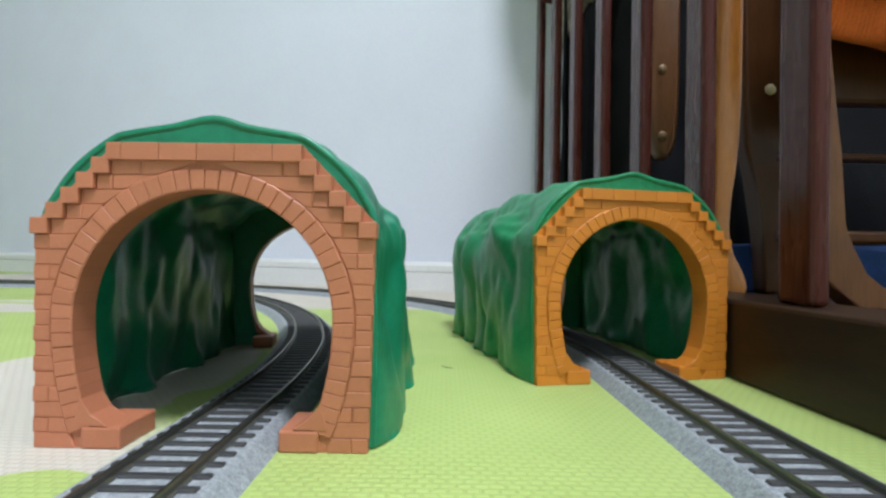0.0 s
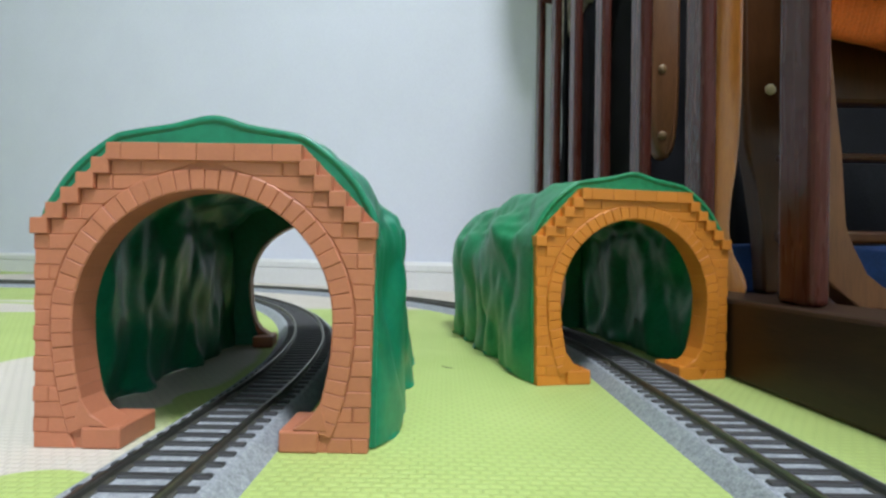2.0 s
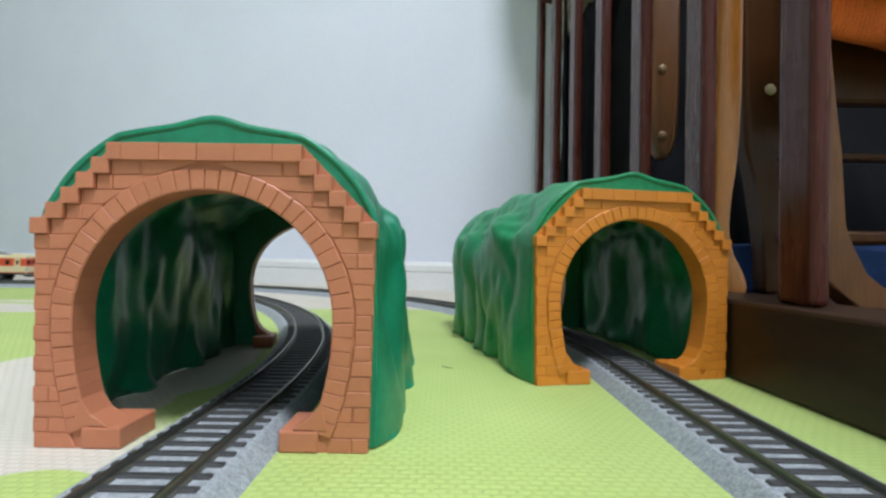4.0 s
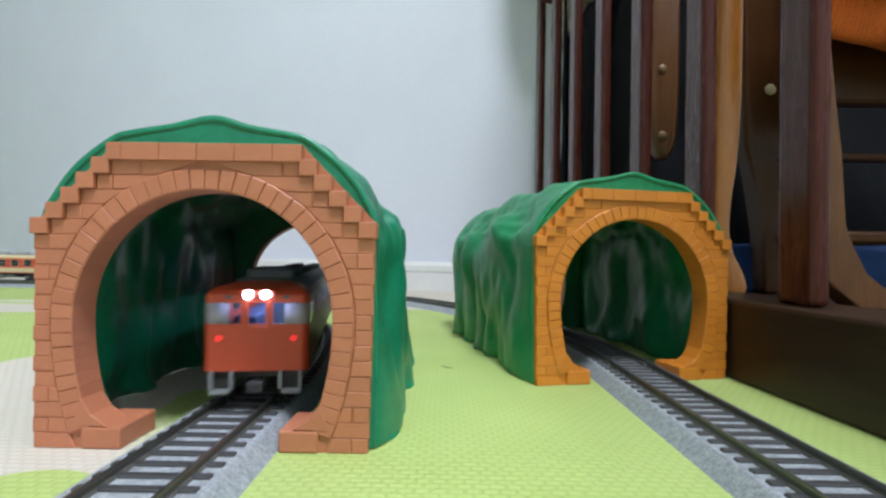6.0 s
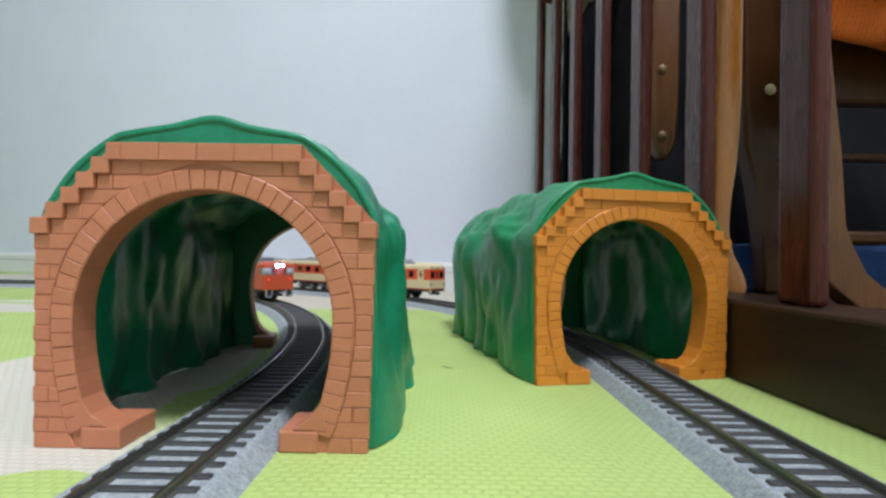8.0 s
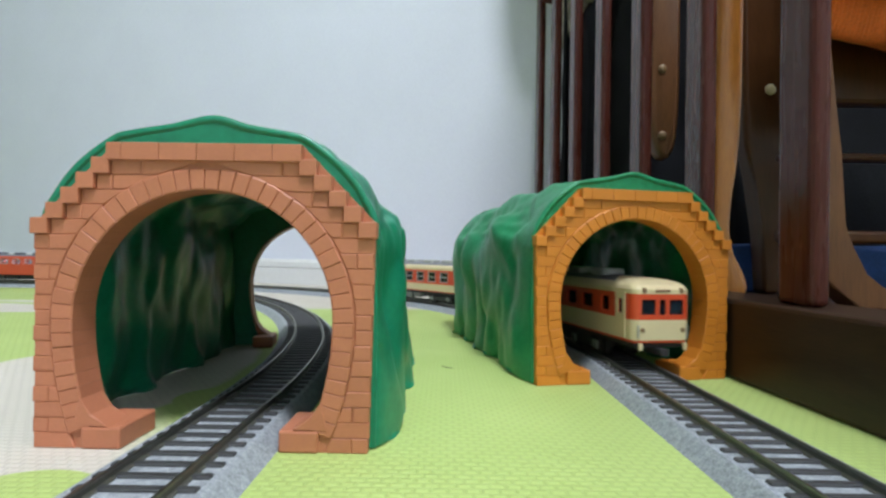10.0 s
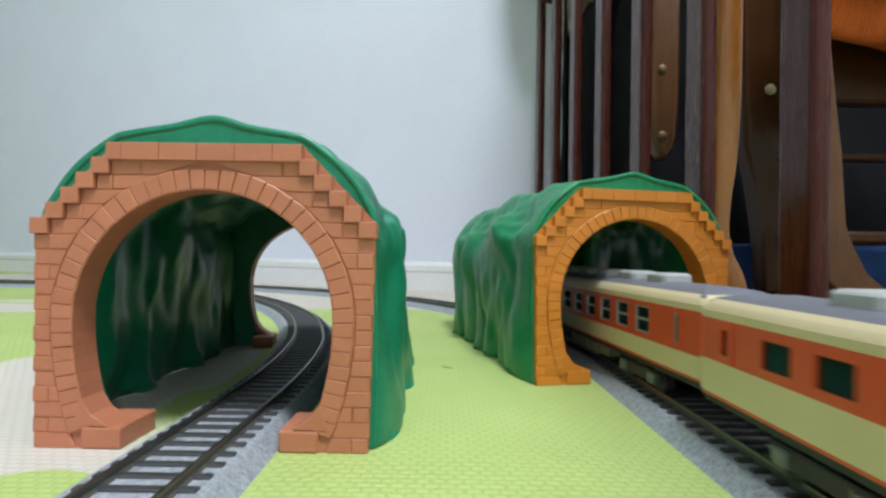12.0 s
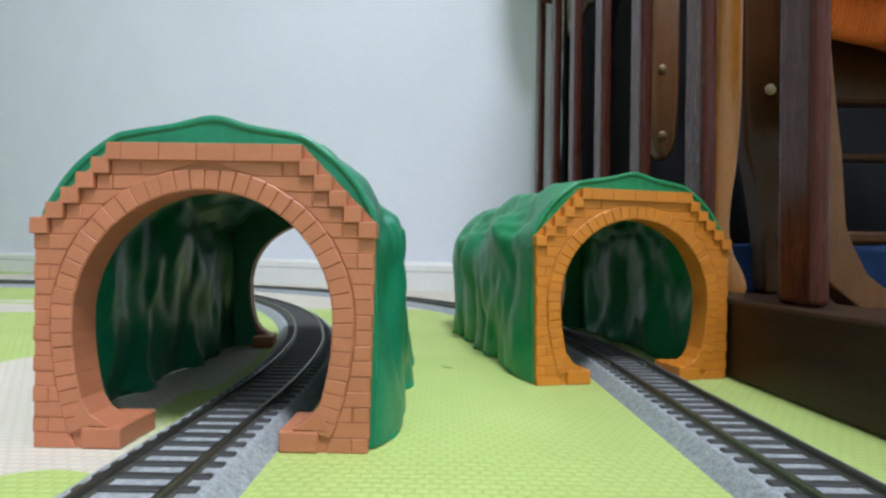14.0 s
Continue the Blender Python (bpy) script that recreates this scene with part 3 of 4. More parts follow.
def bogie(car, y):
    b = part("bogie", box(-0.0125, -0.0110, y - 0.0185, y + 0.0185, 0.0035, 0.0085, 0.0008), M["under"], car)
    part("side_frame", box(0.0110, 0.0125, y - 0.0185, y + 0.0185, 0.0035, 0.0085, 0.0008), M["under"], b)
    part("bolster", box(-0.0110, 0.0110, y - 0.0050, y + 0.0050, 0.0050, 0.0100, 0.0005), M["under"], b)
    for dy in (-0.0132, 0.0132):
        bm = bmesh.new()
        for sx in (-1, 1):
            cyl(bm, (sx * 0.0074, y + dy, 0.0054), (sx * 0.0098, y + dy, 0.0054), 0.0054, 20)
            cyl(bm, (sx * 0.0068, y + dy, 0.0054), (sx * 0.0074, y + dy, 0.0054), 0.0062, 20)
        cyl(bm, (-0.0070, y + dy, 0.0054), (0.0070, y + dy, 0.0054), 0.0012, 10)
        part("wheelset", bm, M["under"], b)
    for sx in (-1, 1):
        for dy in (-0.0132, 0.0132):
            part("axle_box", box(sx * 0.0125 - 0.0012, sx * 0.0125 + 0.0012, y + dy - 0.0026, y + dy + 0.0026, 0.0036, 0.0076, 0.0004), M["tank"], b)


def windows(car, hw, hl, holes, hz, pane_mat, frame_mat, bar):
    for side, items in holes.items():
        for a, b in items:
            if frame_mat and side in (0, 4):
                w = part("window_frame", side_frame(side, a, b, hz[0], hz[1], hw, hl, bar=bar and side in (0, 4) and b - a > 0.006), frame_mat, car)
                part("pane", side_pane(side, a, b, hz[0], hz[1], hw, hl), pane_mat, w)
            else:
                part("window_pane", side_pane(side, a, b, hz[0], hz[1], hw, hl), pane_mat, car)


ROOF = [(0.0000, 0.0), (0.0004, 0.0010), (0.0012, 0.0020)]
ROOF_TOP = [(0.0012, 0.0020), (0.0030, 0.0034), (0.0060, 0.0045), (0.0100, 0.0053), (0.0145, 0.0057)]
HW = 0.0180
Z_LOW, Z_BAND0, Z_BAND1, Z_EAVE = 0.0125, 0.0262, 0.0372, 0.0396


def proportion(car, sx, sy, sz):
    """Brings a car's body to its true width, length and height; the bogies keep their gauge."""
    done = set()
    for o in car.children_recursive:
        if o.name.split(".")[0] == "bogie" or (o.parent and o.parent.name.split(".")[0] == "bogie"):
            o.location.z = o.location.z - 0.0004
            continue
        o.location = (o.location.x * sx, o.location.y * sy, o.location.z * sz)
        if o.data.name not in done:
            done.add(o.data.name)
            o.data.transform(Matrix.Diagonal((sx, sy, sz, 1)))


def under_gear(car, hl, rnd, tank="tank"):
    part("floor_pan", box(-0.0160, 0.0160, -hl + 0.002, hl - 0.002, 0.0098, 0.0126), M["under"], car)
    for y in (-0.0890, 0.0890):
        bogie(car, y)
    y = -0.058
    while y < 0.052:
        ln = rnd.choice((0.012, 0.017, 0.023))
        for sx in (-1, 1):
            part("equipment_box", box(sx * 0.0115 - 0.0035, sx * 0.0115 + 0.0035, y, y + ln, 0.0030 + rnd.uniform(0, 0.002), 0.0100, 0.0006), M[tank if rnd.random() < 0.6 else "under"], car)
        y += ln + rnd.uniform(0.002, 0.005)


def roof_units(car, ys, z, size, material, name="roof_unit"):
    for y in ys:
        bm = loft(size[0], size[1], 0.0035, [(0.0, z - 0.0010), (0.0, z + size[2] - 0.0007), (0.0008, z + size[2]), (0.0022, z + size[2] + 0.0004)])
        part(name, bm, material, car, at=pose(0, y, 0))


def cream_car(cab_front, label):
    """Cream railcar with a red window band. Its cab is at the front, or, on the trailing car, at the rear."""
    hl = 0.1310
    car = thing("railcar", label, "model train", "cars of the cream and red train")
    per = perimeter(HW, hl, 0.0045)
    z_band0 = 0.0241 if cab_front else 0.0214
    hz = (0.0267, 0.0344) if cab_front else (0.0238, 0.0352)
    step = 0.0182
    if cab_front:
        side = [(y - 0.0053, y + 0.0053) for y in (0.0884 - k * step for k in range(11))] + [(0.1030, 0.1098)]
        doors = (0.1205, -0.1150)
    else:
        side = [(y - 0.0059, y + 0.0059) for y in (-0.0740 + k * step for k in range(10))] + [(-0.0950, -0.0886)]
        doors = (0.1150, -0.1173)
    side += [(y - 0.0016, y + 0.0016) for y in doors]
    face = [(-0.0134, -0.0044), (-0.0020, 0.0022), (0.0044, 0.0134)]
    gang = [(-0.0030, 0.0030)]
    holes = {0: side, 4: [(-b, -a) for a, b in side], 2: face if cab_front else gang, 6: gang if cab_front else face}
    lower = thick(part("lower_panel", band(per, Z_LOW + 0.0012, z_band0), M["cream"], car))
    part("sill_stripe", band(per, Z_LOW, Z_LOW + 0.0012), M["red"], car, "thin red-orange stripe")
    thick(part("window_band", band(per, z_band0, Z_BAND1, holes, hz), M["red"], car, "red-orange window band"))
    thick(part("upper_panel", band(per, Z_BAND1, Z_EAVE), M["cream"], car))
    windows(car, HW, hl, holes, hz, M["pane"], None if cab_front else M["sash"], not cab_front)
    part("roof_edge", loft(HW, hl, 0.0045, [(a, Z_EAVE + z) for a, z in ROOF], cap=False, ends=1.5), M["cream"], car, smooth=True)
    part("roof", loft(HW, hl, 0.0045, [(a, Z_EAVE + z) for a, z in ROOF_TOP], ends=1.5), M["cream"], car, smooth=True)
    cut = 0.0085
    part("roof_sheet", loft(HW, hl - cut, 0.0030, [(a + 0.0003, Z_EAVE + z + 0.0002) for a, z in ROOF_TOP], ends=1.2), M["roof_grey"], car, "matt grey roof sheet", smooth=True, at=pose(0, -cut * 0.9 if cab_front else cut * 0.9, 0))
    sgn = 1 if cab_front else -1
    roof_units(car, [sgn * (0.083 - 0.0275 * k) for k in range(7)], Z_EAVE + 0.0053, (0.0082, 0.0078, 0.0038), M["vent_grey"], "roof_vent")
    under_gear(car, hl, random.Random(3 if cab_front else 8))
    # doors on each side: cream beside the cab, in the band's red at the gangway
    for sx in (-1, 1):
        for y in doors:
            xa, xb = sorted((sx * (HW + 0.0009), sx * (HW - 0.0002)))
            gangway = abs(abs(y) - 0.1150) < 1e-6
            paint = M["red"] if gangway else M["cream"]
            z0, z1 = (z_band0 + 0.0003, Z_BAND1 - 0.0003) if gangway else (Z_LOW + 0.002, Z_BAND1 + 0.0006)
            d = part("door", box(xa, xb, y - 0.0042, y - 0.0017, z0, z1), paint, car)
            part("door_edge", box(xa, xb, y + 0.0017, y + 0.0042, z0, z1), paint, d)
            part("door_foot", box(xa, xb, y - 0.0017, y + 0.0017, z0, hz[0]), paint, d)
            part("door_head", box(xa, xb, y - 0.0017, y + 0.0017, hz[1], z1), paint, d)
    # the cab end: lamps, destination box, steps, buffer beam
    ye = sgn * hl
    for sx in (-1, 1):
        bm = bmesh.new()
        cyl(bm, (sx * 0.0118, ye - sgn * 0.003, 0.0390), (sx * 0.0118, ye + sgn * 0.0006, 0.0390), 0.0015)
        part("headlight", bm, M["lamp_off"], car, "unlit round headlight")
        bm = bmesh.new()
        cyl(bm, (sx * 0.0128, ye - sgn * 0.001, 0.0190), (sx * 0.0128, ye + sgn * 0.0009, 0.0190), 0.0012)
        part("tail_light", bm, M["lamp_off"], car, "small unlit tail light")
        part("cab_step", box(sx * 0.0142 - 0.0012, sx * 0.0142 + 0.0012, min(ye, ye + sgn * 0.0012), max(ye, ye + sgn * 0.0012), 0.0088, Z_LOW, 0.0002, 1), M["cream"], car)
        part("handrail", box(sx * 0.0155 - 0.0003, sx * 0.0155 + 0.0003, min(ye, ye + sgn * 0.0009), max(ye, ye + sgn * 0.0009), 0.0150, 0.0215), M["sash"], car)
    part("destination_box", box(-0.0048, 0.0048, min(ye, ye + sgn * 0.0007), max(ye, ye + sgn * 0.0007), 0.0382, 0.0396, 0.0003, 1), M["lamp_off"], car, "dark destination box")
    for s2 in (-1, 1):
        part("coupler", box(-0.0025, 0.0025, min(s2 * (hl - 0.01), s2 * (hl + 0.0026)), max(s2 * (hl - 0.01), s2 * (hl + 0.0026)), 0.0060, 0.0095, 0.0005), M["under"], car)
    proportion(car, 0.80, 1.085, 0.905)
    return car


def vermilion_car():
    """Single railcar, all vermilion, lit cabin; the cab that trails shows a white headlight and red tail lights."""
    hl = 0.1250
    car = thing("railcar", "vermilion diesel railcar with lit windows and a white headlight", "model train")
    per = perimeter(HW, hl, 0.0026)
    hz = (0.0300, 0.0380)
    z_band0, z_band1, z_eave = 0.0280, 0.0395, 0.0408
    mids = [-0.0787, -0.0630] + [-0.0335 + 0.0168 * k for k in range(8)]
    side = [(y - 0.0056, y + 0.0056) for y in mids] + [(-0.1055, -0.0985), (-0.0490, -0.0456), (0.0985, 0.1055)]
    face = [(-0.0150, -0.0056), (-0.0030, 0.0030), (0.0056, 0.0150)]
    holes = {0: side, 4: [(-b, -a) for a, b in side], 2: face, 6: face}
    thick(part("lower_panel", band(per, Z_LOW, z_band0), M["vermilion"], car))
    thick(part("window_band", band(per, z_band0, z_band1, holes, hz), M["vermilion"], car))
    thick(part("upper_panel", band(per, z_band1, z_eave), M["vermilion"], car))
    windows(car, HW, hl, holes, hz, M["pane_lit"], M["sash"], False)
    part("roof_edge", loft(HW, hl, 0.0030, [(a, z_eave + z * 0.8) for a, z in ROOF], cap=False, ends=1.5), M["vermilion"], car, smooth=True)
    part("roof", loft(HW, hl, 0.0030, [(a, z_eave + z * 0.8) for a, z in ROOF_TOP], ends=1.5), M["vermilion"], car, smooth=True)
    part("roof_sheet", loft(HW, hl - 0.0130, 0.0030, [(a + 0.0003, z_eave + z * 0.8 + 0.0002) for a, z in ROOF_TOP], ends=1.2), M["roof_grey"], car, "matt grey roof sheet", smooth=True)
    roof_units(car, [-0.083], z_eave + 0.0034, (0.0125, 0.0240, 0.0014), M["roof_grey"], "roof_tank_base")
    roof_units(car, [-0.081], z_eave + 0.0046, (0.0100, 0.0165, 0.0042), M["roof_grey"], "roof_tank")
    roof_units(car, [-0.056], z_eave + 0.0042, (0.0080, 0.0050, 0.0034), M["vent_dark"], "roof_hatch")
    for y in (-0.036, -0.010, 0.016, 0.042, 0.068):
        for sx in (-1, 1):
            part("roof_vent", box(sx * 0.0058 - 0.0030, sx * 0.0058 + 0.0030, y - 0.0034, y + 0.0034, z_eave + 0.0034, z_eave + 0.0078, 0.0007), M["vent_dark"], car, "dark boxy roof vent")
    part("cabin_lamp", box(-0.0020, 0.0020, -0.100, 0.100, 0.0396, 0.0404), M["cabin_light"], car, "blue-white cabin light strip")
    part("seat_row", box(-0.0150, -0.0060, -0.095, 0.095, 0.0140, 0.0290, 0.001), M["blue_cloth"], car, "blue seats")
    part("seat_row", box(0.0060, 0.0150, -0.095, 0.095, 0.0140, 0.0290, 0.001), M["blue_cloth"], car, "blue seats")
    under_gear(car, hl, random.Random(4))
    for s2 in (-1, 1):
        ye = s2 * hl
        for sx in (-1, 1):
            # corner glass wrapping from face to side, its reflection painted pale grey
            bm = bmesh.new()
            arc = [Vector((sx * 0.0096, ye + s2 * 0.0003))]
            for k in range(7):
                a = math.pi / 2 * k / 6
                arc.append(Vector((sx * (HW - 0.0026 + 0.0029 * math.sin(a)), s2 * (hl - 0.0026 + 0.0029 * math.cos(a)))))
            arc.append(Vector((sx * (HW + 0.0003), ye - s2 * 0.0105)))
            cols = [[bm.verts.new((p.x, p.y, z)) for z in (0.0300, 0.0378)] for p in arc]
            for c, d in zip(cols, cols[1:]):
                bm.faces.new((c[0], d[0], d[1], c[1]))
            thick(part("corner_window", bm, M["corner_glass_sheen"], car, "wrap-round corner glass with a painted pale grey reflection", smooth=True), 0.0005)
            part("marker_plate", box(sx * 0.0100 - 0.0011, sx * 0.0100 + 0.0011, min(ye, ye + s2 * 0.0006), max(ye, ye + s2 * 0.0006), 0.0394, 0.0407, 0.0002, 1), M["vent_dark"], car)
        h = part("headlight_case", box(-0.0062, 0.0062, min(ye - s2 * 0.002, ye + s2 * 0.0008), max(ye - s2 * 0.002, ye + s2 * 0.0008), 0.0392, 0.0428, 0.0006), M["vermilion"], car)
        for sx in (-1, 1):
            bm = bmesh.new()
            cyl(bm, (sx * 0.0030, ye, 0.0410), (sx * 0.0030, ye + s2 * 0.0012, 0.0410), 0.0015)
            part("headlight", bm, M["headlight"] if s2 < 0 else M["lamp_off"], h, "lit white headlight" if s2 < 0 else "unlit headlight")
            bm = bmesh.new()
            cyl(bm, (sx * 0.0130, ye, 0.0247), (sx * 0.0130, ye + s2 * 0.0009, 0.0247), 0.0010)
            part("tail_light", bm, M["tail_red"] if s2 < 0 else M["lamp_off"], car, "glowing red tail light" if s2 < 0 else "unlit tail light")
            part("cab_step", box(sx * 0.0125 - 0.0035, sx * 0.0125 + 0.0035, min(ye - s2 * 0.001, ye + s2 * 0.0010), max(ye - s2 * 0.001, ye + s2 * 0.0010), 0.0040, 0.0058, 0.0003, 1), M["plow"], car)
            part("cab_step_post", box(sx * 0.0155 - 0.0007, sx * 0.0155 + 0.0007, min(ye - s2 * 0.001, ye + s2 * 0.0010), max(ye - s2 * 0.001, ye + s2 * 0.0010), 0.0058, Z_LOW, 0.0002, 1), M["plow"], car)
            part("cab_step_post", box(sx * 0.0085 - 0.0007, sx * 0.0085 + 0.0007, min(ye - s2 * 0.001, ye + s2 * 0.0010), max(ye - s2 * 0.001, ye + s2 * 0.0010), 0.0058, Z_LOW, 0.0002, 1), M["plow"], car)
        for sx in (-1, 1):
            part("plow_wing", box(sx * 0.0120 - 0.0034, sx * 0.0120 + 0.0034, min(ye - s2 * 0.0030, ye - s2 * 0.0012), max(ye - s2 * 0.0030, ye - s2 * 0.0012), 0.0042, 0.0100, 0.0005), M["under"], car)
        part("front_door", box(-0.0036, 0.0036, min(ye, ye + s2 * 0.0005), max(ye, ye + s2 * 0.0005), Z_LOW + 0.001, z_band0 + 0.001, 0.0002, 1), M["vermilion"], car)
        part("coupler", box(-0.0028, 0.0028, min(ye - s2 * 0.01, ye + s2 * 0.004), max(ye - s2 * 0.01, ye + s2 * 0.004), 0.0050, 0.0090, 0.0006), M["under"], car)
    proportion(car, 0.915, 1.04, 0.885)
    return car


cream_lead = cream_car(True, "cream railcar with a red window band and a driving cab")
cream_tail = cream_car(False, "cream trailing railcar with a red window band and double sash windows")
vermilion = vermilion_car()


# ---- slatted crib and what stands in it ----
def slab(outline, y0, y1, bevel=0.003):
    """A board cut to an outline in x and z, from y0 to y1, with rounded edges."""
    bm = bmesh.new()
    add_prism(bm, [(x, y0, z) for x, z in outline], [(x, y1, z) for x, z in outline])
    bmesh.ops.bevel(bm, geom=list(bm.edges), offset=bevel, segments=3, profile=0.5, affect="EDGES")
    return bm


def round_slab(outline, y0, y1, r, steps=5):
    """A board cut to an outline in x and z, with its edges rounded over by r."""
    n = len(outline)
    pts = [Vector(p) for p in outline]
    turn = sum(pts[k].x * pts[(k + 1) % n].y - pts[(k + 1) % n].x * pts[k].y for k in range(n))
    inward = []
    for k in range(n):
        d = (pts[(k + 1) % n] - pts[k]).normalized() + (pts[k] - pts[k - 1]).normalized()
        d = d.normalized() if d.length > 1e-6 else Vector((1, 0))
        inward.append(Vector((-d.y, d.x)) * (1 if turn > 0 else -1))
    rings = []
    for k in range(steps + 1):
        a = math.pi / 2 * k / steps
        rings.append((r * (1 - math.sin(a)), y0 + r * (1 - math.cos(a))))
    rings += [(i, y0 + y1 - y) for i, y in reversed(rings)]
    bm = bmesh.new()
    loops = [[bm.verts.new(((p + v * i).x, y, (p + v * i).y)) for p, v in zip(pts, inward)] for i, y in rings]
    for a, b in zip(loops, loops[1:]):
        for k in range(n):
            bm.faces.new((a[k], a[(k + 1) % n], b[(k + 1) % n], b[k]))
    bm.faces.new(loops[0])
    bm.faces.new(list(reversed(loops[-1])))
    return bm


def crib_x(y):
    """The crib's slat plane, which leans a little towards the far wall."""
    return 0.1590 - 0.040 * y


CRIB_TURN = math.degrees(math.atan(0.040))


def crib():
    t = thing("slatted_crib", "dark brown stained wooden crib with upright slats", "crib", at=pose(crib_x(0), 0, 0, 0, 0, CRIB_TURN))
    part("bottom_rail", box(-0.0080, 0.0300, -0.30, 0.80, 0.0, 0.0385, 0.002), M["board_wood"], t)
    part("base_panel", box(0.0300, 0.36, -0.30, 0.73, 0.018, 0.0350, 0.001), M["board_wood"], t)
    me = mesh_of("slat", box(0.0, 0.0088, 0.0, 0.0235, 0.0385, 0.62, 0.0030, 3), M["dark_wood"])
    for k in range(7):
        part("slat", me, None, t, at=pose(0, 0.2297 + 0.0905 * k, 0))
    part("end_post", box(-0.002, 0.022, -0.30, -0.27, 0.0385, 0.62, 0.003), M["dark_wood"], t)
    part("top_rail", box(-0.008, 0.018, -0.30, 0.80, 0.62, 0.66, 0.004), M["dark_wood"], t)
    # an unseen curved board, added above the luggage to shade the wall beside it
    edge = [(-0.0400, 0.605), (-0.0380, 0.570), (-0.0345, 0.524), (-0.0270, 0.466), (-0.0160, 0.420), (0.0, 0.402), (0.03, 0.394), (0.36, 0.394), (0.36, 0.605)]
    part("end_board", slab(edge, 0.750, 0.764, 0.002), M["dark_wood"], t)


crib()


def screw(x, z, y, parent, material="screw", label="domed tan screw cap"):
    bm = bmesh.new()
    bmesh.ops.create_uvsphere(bm, u_segments=14, v_segments=8, radius=0.0036)
    for w in bm.verts:
        w.co.y *= 0.6
    part("screw", bm, M[material], parent, label, smooth=True, at=pose(x, y, z))


def folded_chair():
    """A brown wooden child's chair, folded: two curved legs, two side boards and its rungs."""
    t = thing("wooden_chair", "brown wooden child's chair with curved legs, folded up in the crib", "chair")
    # the far leg swells and narrows like a turned one, down to a bulbous foot
    shape = smooth_profile([(0.1694, 0.1876, 0.330), (0.1690, 0.1874, 0.230), (0.1672, 0.1868, 0.160), (0.1668, 0.1845, 0.120), (0.1664, 0.1813, 0.098),
                            (0.1670, 0.1797, 0.076), (0.1680, 0.1824, 0.062), (0.1695, 0.1890, 0.049), (0.1720, 0.1915, 0.0400), (0.1740, 0.1890, 0.0352)], 40)
    bm = bmesh.new()
    rings = []
    for x0, x1, z in shape:
        ring = []
        for k in range(24):
            c, d = math.cos(k * math.pi / 12), math.sin(k * math.pi / 12)
            ring.append(bm.verts.new(((x0 + x1) / 2 + (x1 - x0) / 2 * math.copysign(abs(c) ** 0.7, c), 0.360 + 0.010 * math.copysign(abs(d) ** 0.7, d), z)))
        rings.append(ring)
    for p, q in zip(rings, rings[1:]):
        for k in range(24):
            bm.faces.new((p[k], p[(k + 1) % 24], q[(k + 1) % 24], q[k]))
    bm.faces.new(rings[0])
    bm.faces.new(list(reversed(rings[-1])))
    part("leg", bm, M["oak"], t, "pale oak leg with a rounded foot", smooth=True)
    near = [(0.1670, 0.1560), (0.1750, 0.1560), (0.1796, 0.1071), (0.1817, 0.0739), (0.1839, 0.0637), (0.1903, 0.0510), (0.2083, 0.0411),
            (0.2150, 0.0352), (0.1892, 0.0357), (0.1828, 0.0415), (0.1733, 0.0482), (0.1708, 0.0992)]
    part("leg", slab(near, 0.255, 0.270, 0.0016), M["mid_wood"], t)
    one = [(0.1965, 0.400)] + smooth_profile([(0.1962, 0.2169), (0.1955, 0.1800), (0.1930, 0.1540), (0.1880, 0.1425), (0.1823, 0.1415), (0.1765, 0.1500), (0.1722, 0.1787), (0.1708, 0.2400)], 26) + [(0.1701, 0.400)]
    b = part("side_board", round_slab(one, 0.470, 0.488, 0.0046), M["mid_wood"], t, smooth=True)
    screw(0.1805, 0.2157, 0.4695, b)
    screw(0.1812, 0.1600, 0.4695, b)
    two = [(0.1918, 0.330), (0.2300, 0.330), (0.2213, 0.0352), (0.2110, 0.0352), (0.2090, 0.0794), (0.2052, 0.1046), (0.1975, 0.1334)]
    b = part("side_board", slab(two, 0.370, 0.386, 0.003), M["brown_wood"], t)
    screw(0.2130, 0.1695, 0.3695, b, "cream_cap", "domed cream screw cap")
    part("rung", box(0.200, 0.340, 0.330, 0.342, 0.1170, 0.1212, 0.0015), M["brown_wood"], t)
    part("rung", box(0.200, 0.340, 0.330, 0.342, 0.0680, 0.0755, 0.002), M["brown_wood"], t)
    part("back_panel", box(0.218, 0.340, 0.330, 0.342, 0.1500, 0.30, 0.003), M["brown_wood"], t)


folded_chair()


def cloth(name, label, category, x0, x1, y0, y1, z0, z1, material, seed, amp=0.012, freq=14.0):
    """A soft, folded bundle."""
    bm = bmesh.new()
    bmesh.ops.create_cube(bm, size=1)
    bmesh.ops.subdivide_edges(bm, edges=list(bm.edges), cuts=22, use_grid_fill=True)
    for w in bm.verts:
        q = Vector((x0 + (w.co.x + 0.5) * (x1 - x0), y0 + (w.co.y + 0.5) * (y1 - y0), z0 + (w.co.z + 0.5) * (z1 - z0)))
        d = noise.noise_vector(q * freq + Vector((seed, seed, 0))) * amp
        lift = min(1.0, max(0.0, (q.z - z0) / 0.02))
        w.co = q + Vector((d.x, d.y, d.z * lift))
    t = thing(name, label, category)
    part("body", bm, material, t, smooth=True)
    return t


def strap():
    """A black webbing strap that hangs just inside the slats."""
    bm = box(0.1405, 0.1425, 0.728, 0.7465, 0.238, 0.56, 0.0006, 1)
    add_box(bm, 0.1400, 0.1440, 0.7270, 0.7475, 0.232, 0.242, 0.0008, 1)
    tagged(new("hanging_strap", mesh_of("hanging_strap", bm, M["dark_cloth"])), "black webbing strap hanging inside the crib slats", "strap")


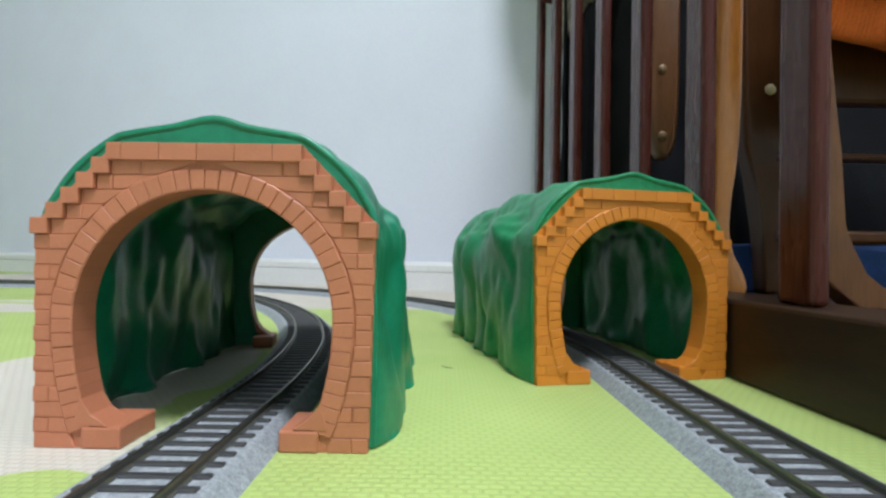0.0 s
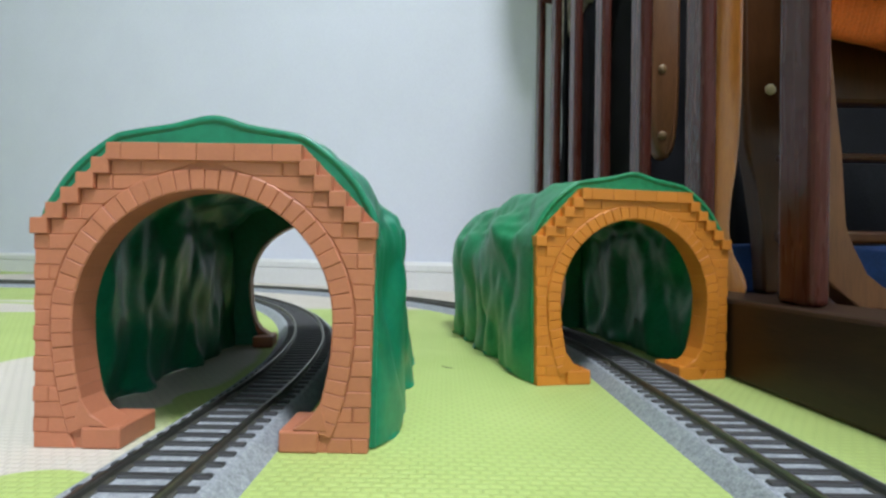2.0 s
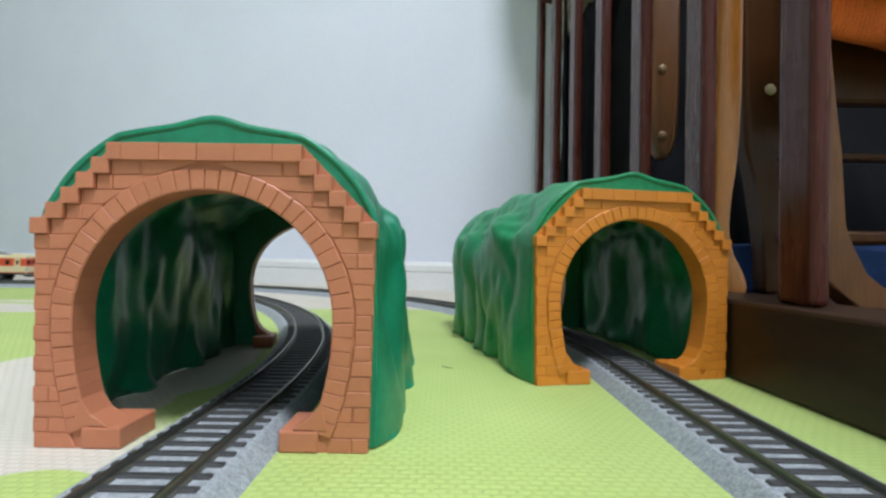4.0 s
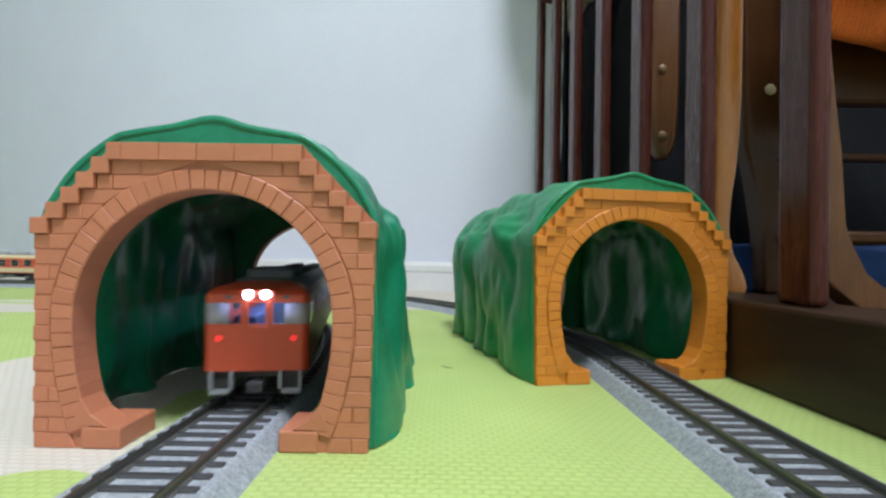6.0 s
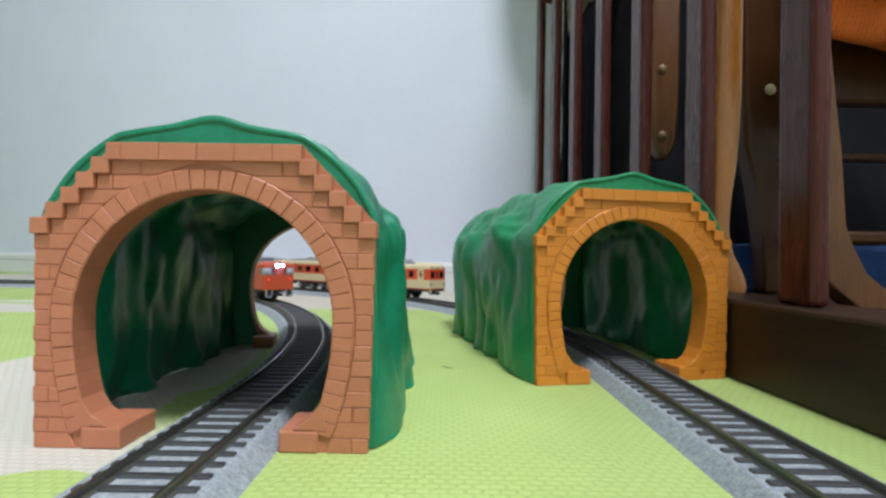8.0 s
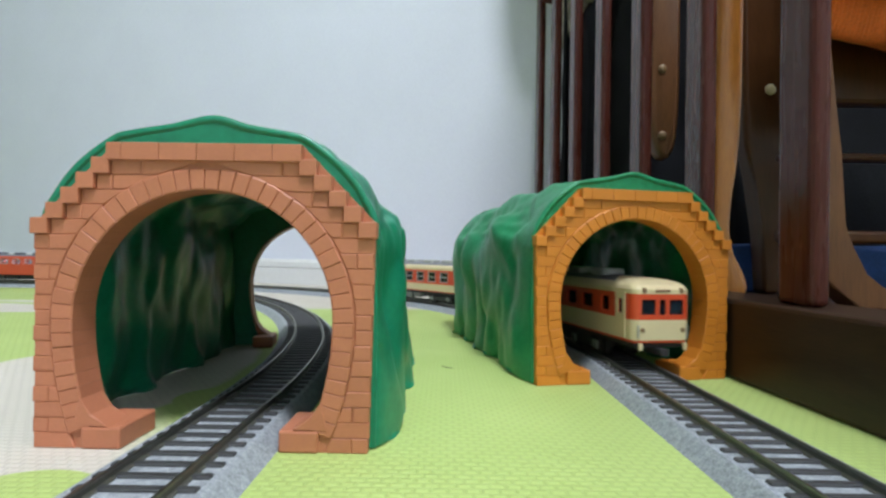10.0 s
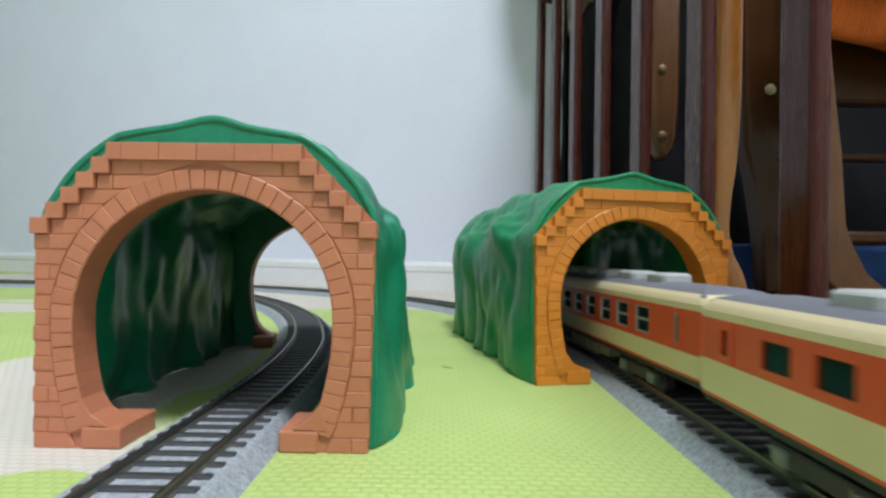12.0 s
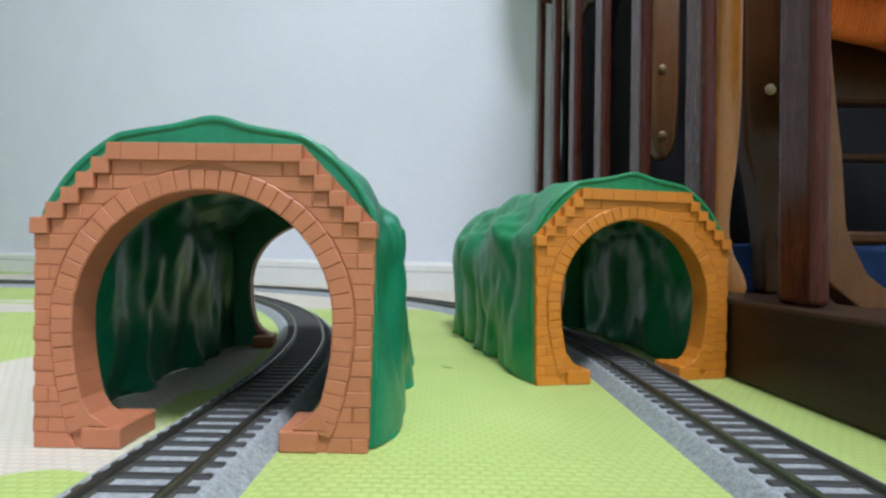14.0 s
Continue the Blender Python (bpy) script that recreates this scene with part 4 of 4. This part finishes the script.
strap()
cloth("dark_bag", "charcoal cloth bag standing in the crib", "bag", 0.176, 0.31, 0.525, 0.590, 0.0352, 0.58, M["dark_cloth"], 1.0)
rucksack = cloth("dark_rucksack", "charcoal cloth rucksack leaning inside the crib slats", "rucksack", 0.153, 0.28, 0.600, 0.735, 0.0352, 0.58, M["dark_cloth"], 11.0, 0.005)
for y in (0.630, 0.690):
    part("strap", box(0.1470, 0.1500, y, y + 0.018, 0.036, 0.50, 0.0008, 1), M["dark_cloth"], rucksack)
part("zip", box(0.1465, 0.1495, 0.662, 0.666, 0.060, 0.46, 0.0006, 1), M["vent_dark"], rucksack, "dark grey zip")
cloth("printed_cloth", "cream and brown printed cloth hung over the dark rucksack", "cloth", 0.1475, 0.156, 0.600, 0.735, 0.330, 0.585, M["print_cloth"], 3.0, 0.003)
# black cloth added behind the rungs, standing in for the dark of the crib
cloth("dark_coat", "black cloth backing added behind the chair to darken the gaps", "coat", 0.230, 0.470, 0.448, 0.492, 0.0352, 0.42, M["dark_cloth"], 4.0)
cloth("blue_cushion", "blue cloth cushion lying in the crib", "cushion", 0.200, 0.44, 0.393, 0.436, 0.0352, 0.068, M["blue_cloth"], 7.0, 0.005, 30.0)


def knit_blanket():
    """An orange ribbed knit blanket, rolled over in thick folds."""
    bm = bmesh.new()
    n, m = 480, 72
    grid = []
    for i in range(n + 1):
        f = i / n
        row = []
        for j in range(m + 1):
            a = 2 * math.pi * j / m
            x = 0.198 + 0.17 * f
            r = 0.036 + 0.0042 * math.sin(a * 7 + 0.6 + 2 * f) + 0.0006 * math.sin(f * 500) + 0.002 * noise.noise(Vector((f * 5, a, 0)))
            row.append(bm.verts.new((x, 0.305 + 0.8 * r * math.cos(a), 0.2325 - 0.20 * (x - 0.186) + 1.25 * r * math.sin(a))))
        grid.append(row)
    for a, b in zip(grid, grid[1:]):
        for j in range(m):
            bm.faces.new((a[j], a[j + 1], b[j + 1], b[j]))
    bm.faces.new(grid[0])
    bm.faces.new(list(reversed(grid[-1])))
    bmesh.ops.remove_doubles(bm, verts=bm.verts, dist=1e-6)
    tagged(new("knit_blanket", mesh_of("knit_blanket", bm, M["orange_knit"], True)), "orange ribbed knit blanket hung on the chair", "blanket")


knit_blanket()


def thread():
    """A loose dark thread on the mat."""
    bm = bmesh.new()
    pts = [Vector((0.0005 + 0.0055 * k / 8, 0.2920 - 0.0050 * k / 8 + 0.0006 * math.sin(k), 0.0003)) for k in range(9)]
    for a, b in zip(pts, pts[1:]):
        cyl(bm, a, b, 0.00016, 6)
    tagged(new("thread", mesh_of("thread", bm, M["thread"])), "short dark thread lying on the lime mat", "thread")


thread()



# ---- what moves ----
def s_at(table, t):
    """Distance along the line at t, straight between the rows and on at the end speeds."""
    k = 0
    while k < len(table) - 2 and t > table[k + 1][0]:
        k += 1
    (t0, s0), (t1, s1) = table[k], table[k + 1]
    return s0 + (s1 - s0) * (t - t0) / (t1 - t0)


def car_pose(x0, y0, s, half, flip):
    """The pose of a car whose middle is at s, on its two bogies."""
    xa, ya, _ = on_line(x0, y0, s + half)
    xb, yb, _ = on_line(x0, y0, s - half)
    a = math.atan2(ya - yb, xa - xb) - math.pi / 2 + (math.pi if flip else 0.0)
    return pose((xa + xb) / 2, (ya + yb) / 2, RAIL_Z, 0, 0, math.degrees(a))


# The end of the vermilion car, and the nose of the cream train, along their lines.
VERMILION_TAIL = [(0.0, -1.22), (5.5, -0.1105), (5.8, -0.059), (6.1, 0.004), (7.3, 0.251), (8.1, 0.419), (10.5, 0.935), (14.0, 1.642)]
CREAM_NOSE = [(0.0, 1.791), (6.6, 0.6085), (8.1, 0.3435), (10.3, -0.077), (10.7, -0.156), (12.0, -0.393), (13.2, -0.623), (14.0, -0.768)]


def motions():
    times = [round(0.25 * k, 2) for k in range(57)]
    walk(vermilion, [(t, car_pose(IN_X, IN_Y0, s_at(VERMILION_TAIL, t) + 0.130, 0.089, False)) for t in times])
    walk(cream_lead, [(t, car_pose(OUT_X, OUT_Y0, s_at(CREAM_NOSE, t) + 0.1421, 0.089, True)) for t in times])
    walk(cream_tail, [(t, car_pose(OUT_X, OUT_Y0, s_at(CREAM_NOSE, t) + 0.1421 + 0.2895, 0.089, True)) for t in times])


motions()
